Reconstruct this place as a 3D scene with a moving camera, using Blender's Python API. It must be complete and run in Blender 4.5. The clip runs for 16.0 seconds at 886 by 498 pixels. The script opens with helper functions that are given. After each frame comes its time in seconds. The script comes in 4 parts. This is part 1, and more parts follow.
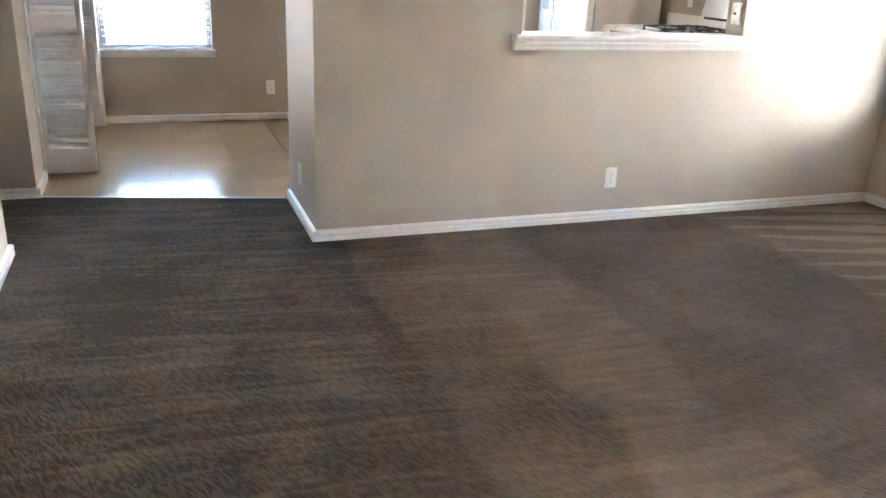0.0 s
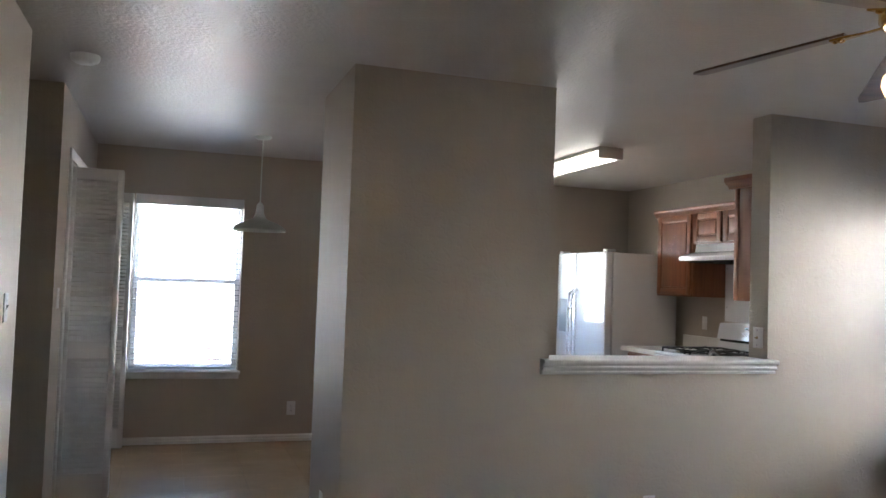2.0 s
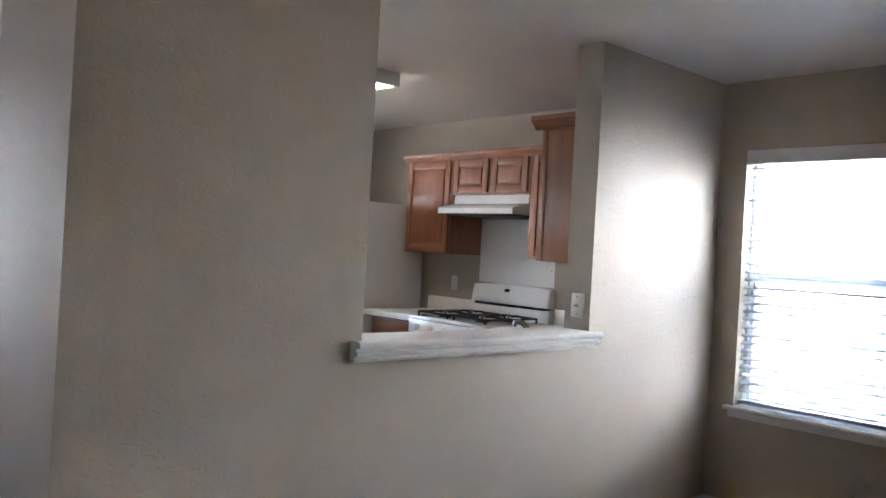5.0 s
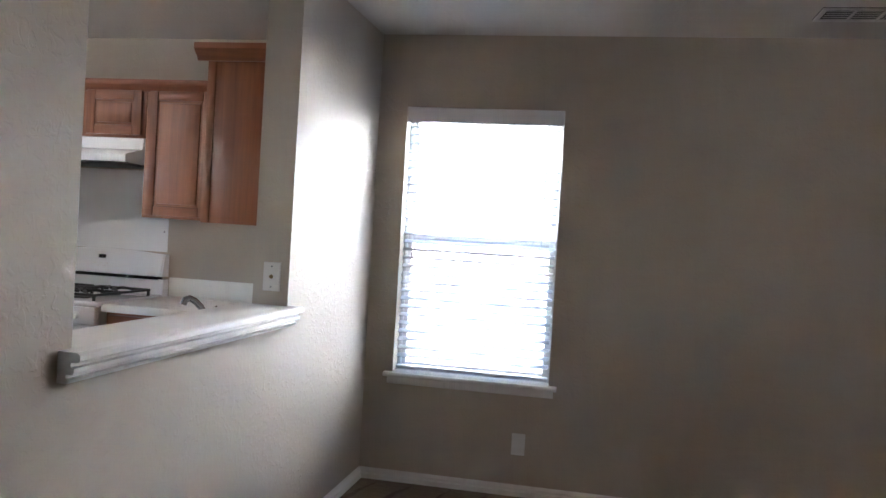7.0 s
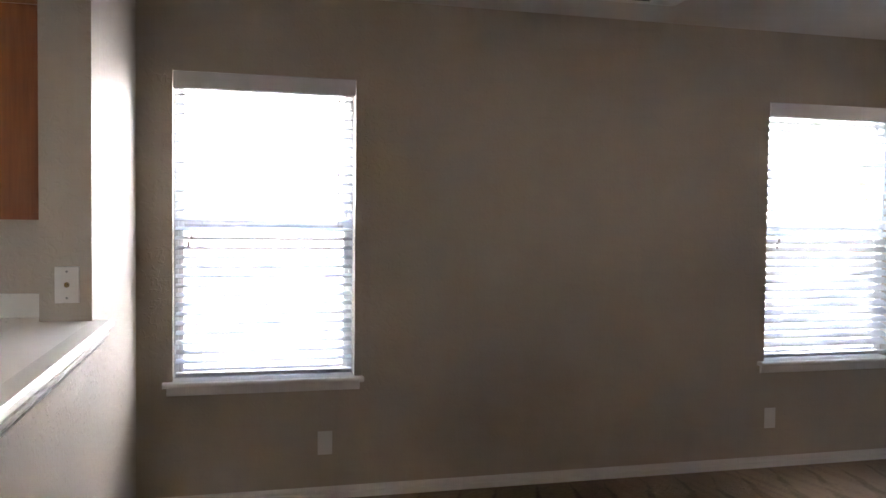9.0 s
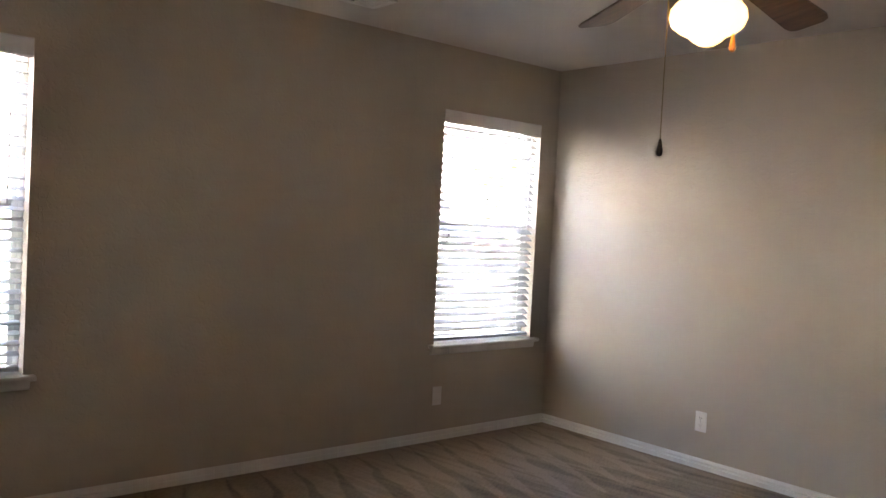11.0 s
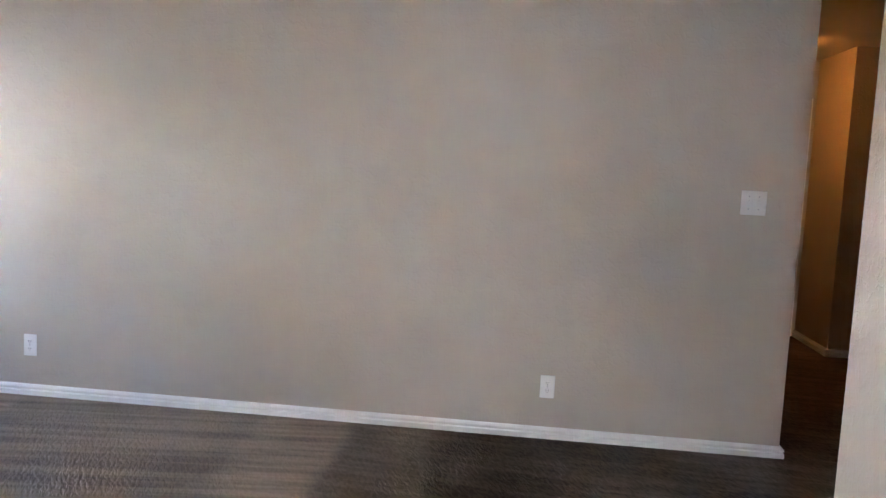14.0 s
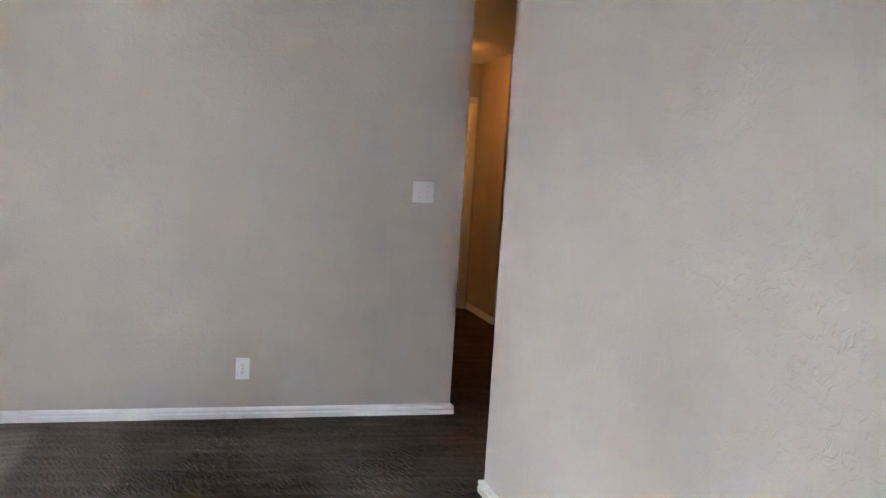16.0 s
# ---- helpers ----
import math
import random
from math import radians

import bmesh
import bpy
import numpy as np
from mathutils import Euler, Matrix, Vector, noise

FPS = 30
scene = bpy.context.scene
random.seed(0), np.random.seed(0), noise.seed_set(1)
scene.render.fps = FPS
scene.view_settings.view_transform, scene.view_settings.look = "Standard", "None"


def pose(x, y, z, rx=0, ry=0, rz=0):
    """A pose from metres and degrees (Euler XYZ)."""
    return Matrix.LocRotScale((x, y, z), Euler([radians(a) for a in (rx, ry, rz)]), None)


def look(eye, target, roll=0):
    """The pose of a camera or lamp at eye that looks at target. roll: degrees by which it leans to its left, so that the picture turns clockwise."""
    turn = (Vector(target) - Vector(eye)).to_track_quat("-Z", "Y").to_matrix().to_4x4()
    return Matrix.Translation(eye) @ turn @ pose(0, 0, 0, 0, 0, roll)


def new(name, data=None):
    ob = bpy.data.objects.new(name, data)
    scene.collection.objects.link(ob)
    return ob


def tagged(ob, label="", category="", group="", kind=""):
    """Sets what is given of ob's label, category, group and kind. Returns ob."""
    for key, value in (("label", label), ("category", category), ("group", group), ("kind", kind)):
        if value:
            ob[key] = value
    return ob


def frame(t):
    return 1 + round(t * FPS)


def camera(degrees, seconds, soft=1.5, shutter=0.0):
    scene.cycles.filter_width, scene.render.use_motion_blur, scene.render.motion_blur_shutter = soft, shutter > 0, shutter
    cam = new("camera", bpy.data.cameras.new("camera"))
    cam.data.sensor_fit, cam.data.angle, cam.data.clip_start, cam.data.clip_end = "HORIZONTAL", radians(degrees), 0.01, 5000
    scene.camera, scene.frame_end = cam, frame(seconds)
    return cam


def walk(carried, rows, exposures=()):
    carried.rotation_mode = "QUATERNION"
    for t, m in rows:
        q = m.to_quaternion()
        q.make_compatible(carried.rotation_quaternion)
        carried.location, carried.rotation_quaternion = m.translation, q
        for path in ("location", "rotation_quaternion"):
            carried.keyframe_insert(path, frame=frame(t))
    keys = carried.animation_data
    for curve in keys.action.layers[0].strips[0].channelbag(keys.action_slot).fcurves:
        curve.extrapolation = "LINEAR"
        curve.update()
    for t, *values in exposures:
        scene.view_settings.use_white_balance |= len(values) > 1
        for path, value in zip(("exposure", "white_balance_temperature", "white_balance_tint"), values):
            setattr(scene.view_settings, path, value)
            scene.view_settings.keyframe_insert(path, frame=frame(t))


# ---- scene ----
cam = camera(57.2, 16.0)
PATH = [
    (0, (0.119, 0.434, 1.38), (0.766, 2.204, 0.712), 2.3),
    (0.5, (0.115, 0.416, 1.398), (0.709, 2.266, 0.923), 1.8),
    (1, (0.112, 0.422, 1.409), (0.706, 2.318, 1.18), 1.7),
    (1.5, (0.103, 0.458, 1.416), (0.705, 2.365, 1.396), 1.4),
    (2, (0.059, 0.528, 1.408), (0.692, 2.423, 1.493), 2.0),
    (2.5, (-0.002, 0.616, 1.399), (0.697, 2.488, 1.466), 2.1),
    (3, (-0.011, 0.743, 1.387), (0.749, 2.593, 1.406), 2.0),
    (3.2, (-0.001, 0.832, 1.383), (0.773, 2.676, 1.389), 2.2),
    (5.3, (0.102, 2.097, 1.391), (1.605, 3.416, 1.389), 3.3),
    (5.5, (0.092, 2.223, 1.391), (1.696, 3.417, 1.381), 3.3),
    (6, (0.068, 2.529, 1.387), (1.856, 3.424, 1.344), 2.8),
    (6.5, (0.109, 2.772, 1.374), (1.995, 3.433, 1.313), 3.1),
    (7, (0.147, 3.029, 1.379), (2.106, 3.43, 1.341), 3.4),
    (7.5, (0.209, 3.317, 1.387), (2.205, 3.428, 1.333), 2.6),
    (8, (0.348, 3.557, 1.384), (2.342, 3.412, 1.306), 2.6),
    (8.2, (0.384, 3.631, 1.384), (2.372, 3.424, 1.31), 2.2),
    (10.3, (0.612, 4.082, 1.365), (2.322, 3.047, 1.291), 1.5),
    (10.5, (0.627, 4.119, 1.365), (2.286, 3.005, 1.297), 2.1),
    (11, (0.625, 4.192, 1.364), (2.148, 2.897, 1.299), 3.0),
    (11.5, (0.619, 4.226, 1.356), (1.953, 2.738, 1.28), 3.4),
    (12, (0.608, 4.233, 1.351), (1.727, 2.578, 1.248), 3.3),
    (12.5, (0.611, 4.216, 1.342), (1.447, 2.404, 1.215), 3.4),
    (13, (0.604, 4.179, 1.339), (1.2, 2.277, 1.178), 3.6),
    (13.5, (0.598, 4.109, 1.343), (0.986, 2.157, 1.144), 3.1),
    (14, (0.581, 4.017, 1.346), (0.783, 2.037, 1.149), 3.0),
    (14.5, (0.567, 3.984, 1.351), (0.643, 1.995, 1.155), 3.1),
    (15, (0.564, 4.049, 1.36), (0.477, 2.061, 1.157), 2.3),
    (15.5, (0.568, 4.175, 1.371), (0.284, 2.207, 1.163), 2.5),
    (16, (0.561, 4.285, 1.379), (0.034, 2.365, 1.188), 3.5),
]
# seconds, stops, kelvin, tint
EXPOSURE = [(0.0, 7.65, 6750, 11), (0.5, 6.95, 6500, 9), (1.0, 6.35, 6400, 9), (2.0, 6.0, 6450, 11),
            (2.5, 6.2, 6400, 10), (3.0, 6.25, 6300, 10), (5.5, 6.45, 6150, 11), (8.0, 6.45, 6150, 14), (10.5, 6.05, 8000, 18), (11.0, 6.3, 7600, 17), (11.5, 6.7, 6700, 15),
            (12.0, 6.72, 6500, 15), (13.0, 6.35, 6200, 14), (13.6, 6.75, 6050, 13), (14.5, 7.2, 6050, 15), (15.0, 7.1, 5800, 12), (16.0, 7.2, 5700, 10)]
walk(cam, [(t, look(eye, target, roll)) for t, eye, target, roll in PATH], EXPOSURE)

# ---- world and sun ----
world = bpy.data.worlds.new("sky")
scene.world = world
world.use_nodes = True
wn = world.node_tree
sky = wn.nodes.new("ShaderNodeTexSky")
sky.sky_type, sky.sun_disc = "NISHITA", False
sky.sun_elevation, sky.sun_rotation = radians(45), radians(231)
wn.links.new(sky.outputs[0], wn.nodes["Background"].inputs[0])
wn.nodes["Background"].inputs[1].default_value = 0.14
sun = new("sun", bpy.data.lights.new("sun", "SUN"))
sun.data.energy, sun.data.angle, sun.data.color = 5.0, radians(0.6), (1.0, 0.985, 0.96)
sun.matrix_world = look((-10.5, -8.5, 13.5), (0, 0, 0))

# plan: living room x WX..EX, y SY..PY; kitchen and dining room beyond PY
H, FZ = 2.44, 0.022         # ceiling and finished floor
WX, EX, SY, PY, NY = -0.556, 4.415, -0.011, 4.30, 7.585
KX, KNY = 4.57, 7.95
PIER_W, PIER_E, PIER_N, JAMB_E, PASS_T = 0.848, 1.908, 5.09, 3.265, 0.155
W_S, W_N = 1.107, 4.396
CLOSET_Y, CLOSET_X = 5.40, -0.54
HALL_X, HALL_C, HALL_S = -1.845, -2.62, -3.42


# ---- materials ----
def material(name, base=(0.8, 0.8, 0.8), rough=0.5, metal=0.0, vary=0.0, vary_scale=2.0, bump=0.0, bump_scale=100.0, fine=0.0,
             fine_scale=400.0, stretch=(1, 1, 1), coat=0.0, emit=None, emit_strength=0.0, vary_to=None, spec=0.5, bump_dist=0.004):
    m = bpy.data.materials.new(name)
    m.use_nodes = True
    nt = m.node_tree
    b = nt.nodes["Principled BSDF"]
    b.inputs["Base Color"].default_value = (*base, 1)
    b.inputs["Roughness"].default_value, b.inputs["Metallic"].default_value = rough, metal
    b.inputs["Specular IOR Level"].default_value, b.inputs["Coat Weight"].default_value = spec, coat
    pos = nt.nodes.new("ShaderNodeNewGeometry").outputs["Position"]
    mp = nt.nodes.new("ShaderNodeMapping")
    mp.inputs["Scale"].default_value = stretch
    nt.links.new(pos, mp.inputs[0])

    def noise_at(scale, detail=4.0):
        n = nt.nodes.new("ShaderNodeTexNoise")
        n.inputs["Scale"].default_value, n.inputs["Detail"].default_value = scale, detail
        nt.links.new(mp.outputs[0], n.inputs["Vector"])
        return n.outputs["Fac"]

    if vary:
        ramp = nt.nodes.new("ShaderNodeValToRGB")
        other = vary_to or tuple(c * (1 - vary) for c in base)
        ramp.color_ramp.elements[0].position, ramp.color_ramp.elements[1].position = 0.32, 0.68
        ramp.color_ramp.elements[0].color = (*other, 1)
        ramp.color_ramp.elements[1].color = (*[min(1, c * (1 + vary * 0.35)) for c in base], 1)
        nt.links.new(noise_at(vary_scale), ramp.inputs[0])
        nt.links.new(ramp.outputs[0], b.inputs["Base Color"])
        rr = nt.nodes.new("ShaderNodeMapRange")
        rr.inputs["To Min"].default_value, rr.inputs["To Max"].default_value = max(0.02, rough - 0.08), min(1, rough + 0.08)
        nt.links.new(noise_at(vary_scale * 5), rr.inputs[0])
        nt.links.new(rr.outputs[0], b.inputs["Roughness"])
    last = None
    for amount, scale in ((bump, bump_scale), (fine, fine_scale)):
        if amount:
            bp = nt.nodes.new("ShaderNodeBump")
            bp.inputs["Strength"].default_value, bp.inputs["Distance"].default_value = amount, bump_dist
            nt.links.new(noise_at(scale, 2.0), bp.inputs["Height"])
            if last:
                nt.links.new(last, bp.inputs["Normal"])
            last = bp.outputs[0]
    if last:
        nt.links.new(last, b.inputs["Normal"])
    if emit:
        b.inputs["Emission Color"].default_value, b.inputs["Emission Strength"].default_value = (*emit, 1), emit_strength
    return m


def wall_paint(name, base):
    """Satin beige paint over sprayed knock-down texture: flattened splats with soft edges."""
    m = material(name, base, 0.62, spec=0.32, vary=0.05, vary_scale=1.3, fine=0.05, fine_scale=320)
    nt = m.node_tree
    b = nt.nodes["Principled BSDF"]
    vor = nt.nodes.new("ShaderNodeTexNoise")
    vor.inputs["Scale"].default_value, vor.inputs["Detail"].default_value, vor.inputs["Distortion"].default_value = 33.0, 3.0, 0.9
    geo = nt.nodes.new("ShaderNodeNewGeometry")
    nt.links.new(geo.outputs["Position"], vor.inputs["Vector"])
    ramp = nt.nodes.new("ShaderNodeValToRGB")
    ramp.color_ramp.elements[0].position, ramp.color_ramp.elements[1].position = 0.51, 0.61
    nt.links.new(vor.outputs["Fac"], ramp.inputs[0])
    bp = nt.nodes.new("ShaderNodeBump")
    bp.inputs["Strength"].default_value, bp.inputs["Distance"].default_value = 0.32, 0.0024
    nt.links.new(ramp.outputs[0], bp.inputs["Height"])
    if b.inputs["Normal"].links:
        nt.links.new(b.inputs["Normal"].links[0].from_socket, bp.inputs["Normal"])
    nt.links.new(bp.outputs[0], b.inputs["Normal"])
    return m


def wood(name, dark, light, rough=0.35, along="z"):
    m = material(name, light, rough)
    nt = m.node_tree
    b = nt.nodes["Principled BSDF"]
    geo = nt.nodes.new("ShaderNodeNewGeometry")
    mp = nt.nodes.new("ShaderNodeMapping")
    mp.inputs["Scale"].default_value = {"z": (28, 28, 1.6), "y": (28, 1.6, 28), "x": (1.6, 28, 28)}[along]
    nt.links.new(geo.outputs["Position"], mp.inputs[0])
    n1, n2 = nt.nodes.new("ShaderNodeTexNoise"), nt.nodes.new("ShaderNodeTexNoise")
    n1.inputs["Scale"].default_value, n1.inputs["Detail"].default_value, n1.inputs["Distortion"].default_value = 1.0, 6.0, 0.6
    n2.inputs["Scale"].default_value, n2.inputs["Detail"].default_value = 5.0, 4.0
    mix = nt.nodes.new("ShaderNodeMath")
    mix.operation = "MULTIPLY_ADD"
    mix.inputs[1].default_value = 0.35
    nt.links.new(mp.outputs[0], n1.inputs["Vector"])
    nt.links.new(mp.outputs[0], n2.inputs["Vector"])
    nt.links.new(n2.outputs["Fac"], mix.inputs[0])
    nt.links.new(n1.outputs["Fac"], mix.inputs[2])
    ramp = nt.nodes.new("ShaderNodeValToRGB")
    ramp.color_ramp.elements[0].position, ramp.color_ramp.elements[1].position = 0.45, 0.85
    ramp.color_ramp.elements[0].color, ramp.color_ramp.elements[1].color = (*dark, 1), (*light, 1)
    nt.links.new(mix.outputs[0], ramp.inputs[0])
    nt.links.new(ramp.outputs[0], b.inputs["Base Color"])
    bp = nt.nodes.new("ShaderNodeBump")
    bp.inputs["Strength"].default_value, bp.inputs["Distance"].default_value = 0.12, 0.002
    nt.links.new(mix.outputs[0], bp.inputs["Height"])
    nt.links.new(bp.outputs[0], b.inputs["Normal"])
    return m


def carpet_material():
    """Brown-grey cut-pile carpet: short dashes of pile, tufts, and the swaths and wedges left by a vacuum cleaner."""
    m = material("carpet", (0.16, 0.125, 0.10), 0.95, spec=0.1)
    nt = m.node_tree
    b = nt.nodes["Principled BSDF"]
    geo = nt.nodes.new("ShaderNodeNewGeometry")
    xyz = nt.nodes.new("ShaderNodeSeparateXYZ")
    nt.links.new(geo.outputs["Position"], xyz.inputs[0])

    def tex(scale3, scale, detail=3.0, distortion=0.0, turn=0.0):
        mp = nt.nodes.new("ShaderNodeMapping")
        mp.vector_type = "TEXTURE"
        mp.inputs["Scale"].default_value, mp.inputs["Rotation"].default_value = [1 / v for v in scale3], (0, 0, radians(turn))
        nt.links.new(geo.outputs["Position"], mp.inputs[0])
        n = nt.nodes.new("ShaderNodeTexNoise")
        n.inputs["Scale"].default_value, n.inputs["Detail"].default_value, n.inputs["Distortion"].default_value = scale, detail, distortion
        nt.links.new(mp.outputs[0], n.inputs["Vector"])
        return n.outputs["Fac"]

    def calc(op, a, c=0.0, d=0.0):
        n = nt.nodes.new("ShaderNodeMath")
        n.operation = op
        for sock, v in zip(n.inputs, (a, c, d)):
            if isinstance(v, (int, float)):
                sock.default_value = v
            else:
                nt.links.new(v, sock)
        return n.outputs[0]

    def smooth(v, lo, hi):
        n = nt.nodes.new("ShaderNodeMapRange")
        n.interpolation_type = "SMOOTHSTEP"
        n.inputs["From Min"].default_value, n.inputs["From Max"].default_value = lo, hi
        nt.links.new(v, n.inputs[0])
        return n.outputs[0]

    x, y = xyz.outputs[0], xyz.outputs[1]
    wob = calc("MULTIPLY", calc("SUBTRACT", tex((1, 1, 1), 2.3, 3.0), 0.5), 0.30)
    xw = calc("ADD", x, wob)
    # swaths along y: each pass of the machine lays the pile another way
    in_mid = calc("MULTIPLY", smooth(xw, 1.82, 1.87), calc("SUBTRACT", 1.0, smooth(xw, 3.13, 3.18)))
    in_east = smooth(xw, 3.13, 3.18)
    lane = calc("MULTIPLY", smooth(xw, 0.92, 1.0), calc("SUBTRACT", 1.0, in_mid))
    # wedges that open towards the east wall
    saw = calc("PINGPONG", calc("ADD", calc("MULTIPLY_ADD", x, 0.28, y), calc("MULTIPLY", wob, 0.55)), 0.10)
    reach = calc("MULTIPLY", calc("SUBTRACT", 4.35, x), 0.075)
    wedge = calc("MULTIPLY", smooth(calc("SUBTRACT", saw, reach), -0.008, 0.012), in_east)
    rows = calc("MULTIPLY", smooth(tex((0.7, 15.0, 1), 1.0, 2.0, 0.3, 8), 0.36, 0.64), calc("MULTIPLY", smooth(xw, 1.33, 1.45), calc("MULTIPLY_ADD", smooth(y, 1.2, 2.4), -0.85, 1.0)))
    streak = calc("MULTIPLY", smooth(tex((1.6, 15.0, 1), 1.0, 2.0, 0.9, -6), 0.42, 0.66), calc("SUBTRACT", 1.0, smooth(xw, 1.78, 1.90)))
    blot = tex((1, 1, 1), 1.5, 4.0, 0.6)
    foot = tex((1, 1, 1), 6.0, 2.0, 0.8)
    dash = tex((75, 24, 40), 1.0, 1.5, 0.4, 25)
    dash = smooth(dash, 0.36, 0.60)
    tuft = tex((1, 1, 1), 300.0, 2.0)
    # pile sheen put into the colour: lighter in the south-east and by the south wall
    south = calc("MULTIPLY", smooth(xw, 1.33, 1.45), calc("MULTIPLY_ADD", smooth(y, 1.4, 3.0), -0.7, 1.0))
    near_wall = calc("SUBTRACT", 1.0, smooth(y, 0.9, 2.0))
    tone = calc("MULTIPLY_ADD", blot, 0.36, -0.03)
    for v, k in ((lane, 0.10), (in_mid, 0.05), (south, 0.18), (near_wall, 0.04), (rows, 0.22), (in_east, 0.02), (wedge, 0.22), (streak, 0.08), (foot, 0.10), (dash, 0.08), (tuft, 0.08)):
        tone = calc("MULTIPLY_ADD", v, k, tone)
    ramp = nt.nodes.new("ShaderNodeValToRGB")
    ramp.color_ramp.elements[0].position, ramp.color_ramp.elements[1].position = 0.24, 0.95
    ramp.color_ramp.elements[0].color, ramp.color_ramp.elements[1].color = (0.042, 0.032, 0.024, 1), (0.300, 0.230, 0.172, 1)
    nt.links.new(tone, ramp.inputs[0])
    nt.links.new(ramp.outputs[0], b.inputs["Base Color"])
    height = calc("MULTIPLY_ADD", dash, 0.8, calc("MULTIPLY", tuft, 0.5))
    bp = nt.nodes.new("ShaderNodeBump")
    bp.inputs["Strength"].default_value, bp.inputs["Distance"].default_value = 0.5, 0.005
    nt.links.new(height, bp.inputs["Height"])
    nt.links.new(bp.outputs[0], b.inputs["Normal"])
    return m


def pane_material():
    m = bpy.data.materials.new("window_glass")
    m.use_nodes = True
    b = m.node_tree.nodes["Principled BSDF"]
    b.inputs["Transmission Weight"].default_value, b.inputs["Roughness"].default_value, b.inputs["IOR"].default_value = 1.0, 0.0, 1.02
    return m


def screen_material():
    """Fine grey insect mesh: a share of each ray meets a wire."""
    m = bpy.data.materials.new("insect_mesh")
    m.use_nodes = True
    nt = m.node_tree
    b = nt.nodes["Principled BSDF"]
    b.inputs["Base Color"].default_value, b.inputs["Roughness"].default_value = (0.10, 0.10, 0.105, 1), 0.6
    clear, mix = nt.nodes.new("ShaderNodeBsdfTransparent"), nt.nodes.new("ShaderNodeMixShader")
    mix.inputs[0].default_value = 0.32
    nt.links.new(clear.outputs[0], mix.inputs[1])
    nt.links.new(b.outputs[0], mix.inputs[2])
    nt.links.new(mix.outputs[0], nt.nodes["Material Output"].inputs[0])
    return m


SCREEN = screen_material()
WALL = wall_paint("beige_wall_paint", (0.455, 0.390, 0.319))
CEIL = material("ceiling_texture_paint", (0.545, 0.494, 0.442), 0.38, vary=0.04, vary_scale=1.0, bump=0.8, bump_scale=48, fine=0.3, fine_scale=210, bump_dist=0.006)
TRIM = material("white_trim_paint", (0.71, 0.685, 0.645), 0.38, vary=0.04, vary_scale=3.0, fine=0.04, fine_scale=120)
CARPET = carpet_material()
VINYL = material("beige_vinyl_tile", (0.43, 0.315, 0.205), 0.2, vary=0.15, vary_scale=2.4)
GROUT = material("vinyl_joint", (0.405, 0.30, 0.195), 0.6, vary=0.1, vary_scale=20)
GLASS = pane_material()
VINYLFRAME = material("white_window_vinyl", (0.80, 0.80, 0.79), 0.35, vary=0.03, vary_scale=4)
SLAT = material("white_blind_slat", (0.55, 0.56, 0.58), 0.4, vary=0.03, vary_scale=6)
VALANCE = material("white_valance", (0.72, 0.71, 0.71), 0.45, vary=0.03, vary_scale=6)
PLASTIC = material("white_plastic", (0.74, 0.72, 0.69), 0.3, vary=0.02, vary_scale=9)
DARK = material("dark_slot", (0.03, 0.028, 0.025), 0.6, vary=0.1, vary_scale=30)
OAK = wood("reddish_oak", (0.175, 0.057, 0.024), (0.275, 0.096, 0.040), 0.36)
OAKH = wood("reddish_oak_rail", (0.175, 0.057, 0.024), (0.275, 0.096, 0.040), 0.36, "y")
OAKX = wood("reddish_oak_rail_x", (0.175, 0.057, 0.024), (0.275, 0.096, 0.040), 0.36, "x")
ENAMEL = material("white_enamel", (0.82, 0.82, 0.82), 0.14, vary=0.02, vary_scale=3, coat=0.6)
DISPENSER = material("grey_dispenser_plastic", (0.30, 0.30, 0.31), 0.35, vary=0.08, vary_scale=12)
FRIDGE_SIDE = material("fridge_side_enamel", (0.66, 0.65, 0.63), 0.4, vary=0.04, vary_scale=3, fine=0.2, fine_scale=260)
LAMINATE = material("white_laminate", (0.74, 0.71, 0.65), 0.3, vary=0.05, vary_scale=8)
IRON = material("cast_iron", (0.02, 0.02, 0.021), 0.5, vary=0.3, vary_scale=40, fine=0.2, fine_scale=300)
BLACKGLASS = material("black_glass", (0.012, 0.012, 0.014), 0.08, vary=0.2, vary_scale=9)
CHROME = material("chrome", (0.50, 0.51, 0.53), 0.10, 1.0, vary=0.05, vary_scale=30)
BRASS = material("polished_brass", (0.72, 0.47, 0.16), 0.22, 1.0, vary=0.1, vary_scale=20)
BLADE = wood("dark_walnut_blade", (0.05, 0.024, 0.013), (0.15, 0.078, 0.045), 0.3, "x")
GLOBE = material("lit_opal_glass", (0.9, 0.8, 0.6), 0.25, emit=(1.0, 0.60, 0.20), emit_strength=0.07)
HALLGLOBE = material("lit_hall_glass", (0.9, 0.75, 0.5), 0.25, emit=(1.0, 0.36, 0.06), emit_strength=0.36)
TUBE = material("lit_fluorescent_diffuser", (0.9, 0.9, 0.88), 0.4, emit=(1.0, 0.95, 0.87), emit_strength=0.11)
PENDANT = material("pendant_enamel", (0.68, 0.71, 0.65), 0.3, vary=0.06, vary_scale=12)
IVORY = material("ivory_plastic", (0.64, 0.60, 0.565), 0.3, vary=0.02, vary_scale=9)
STEEL = material("brushed_steel_plate", (0.32, 0.31, 0.30), 0.4, 1.0, vary=0.1, vary_scale=40)
VENT = material("vent_enamel", (0.72, 0.70, 0.67), 0.4, vary=0.05, vary_scale=20)
FOB = wood("orange_wood_fob", (0.42, 0.13, 0.02), (0.65, 0.24, 0.05), 0.3)
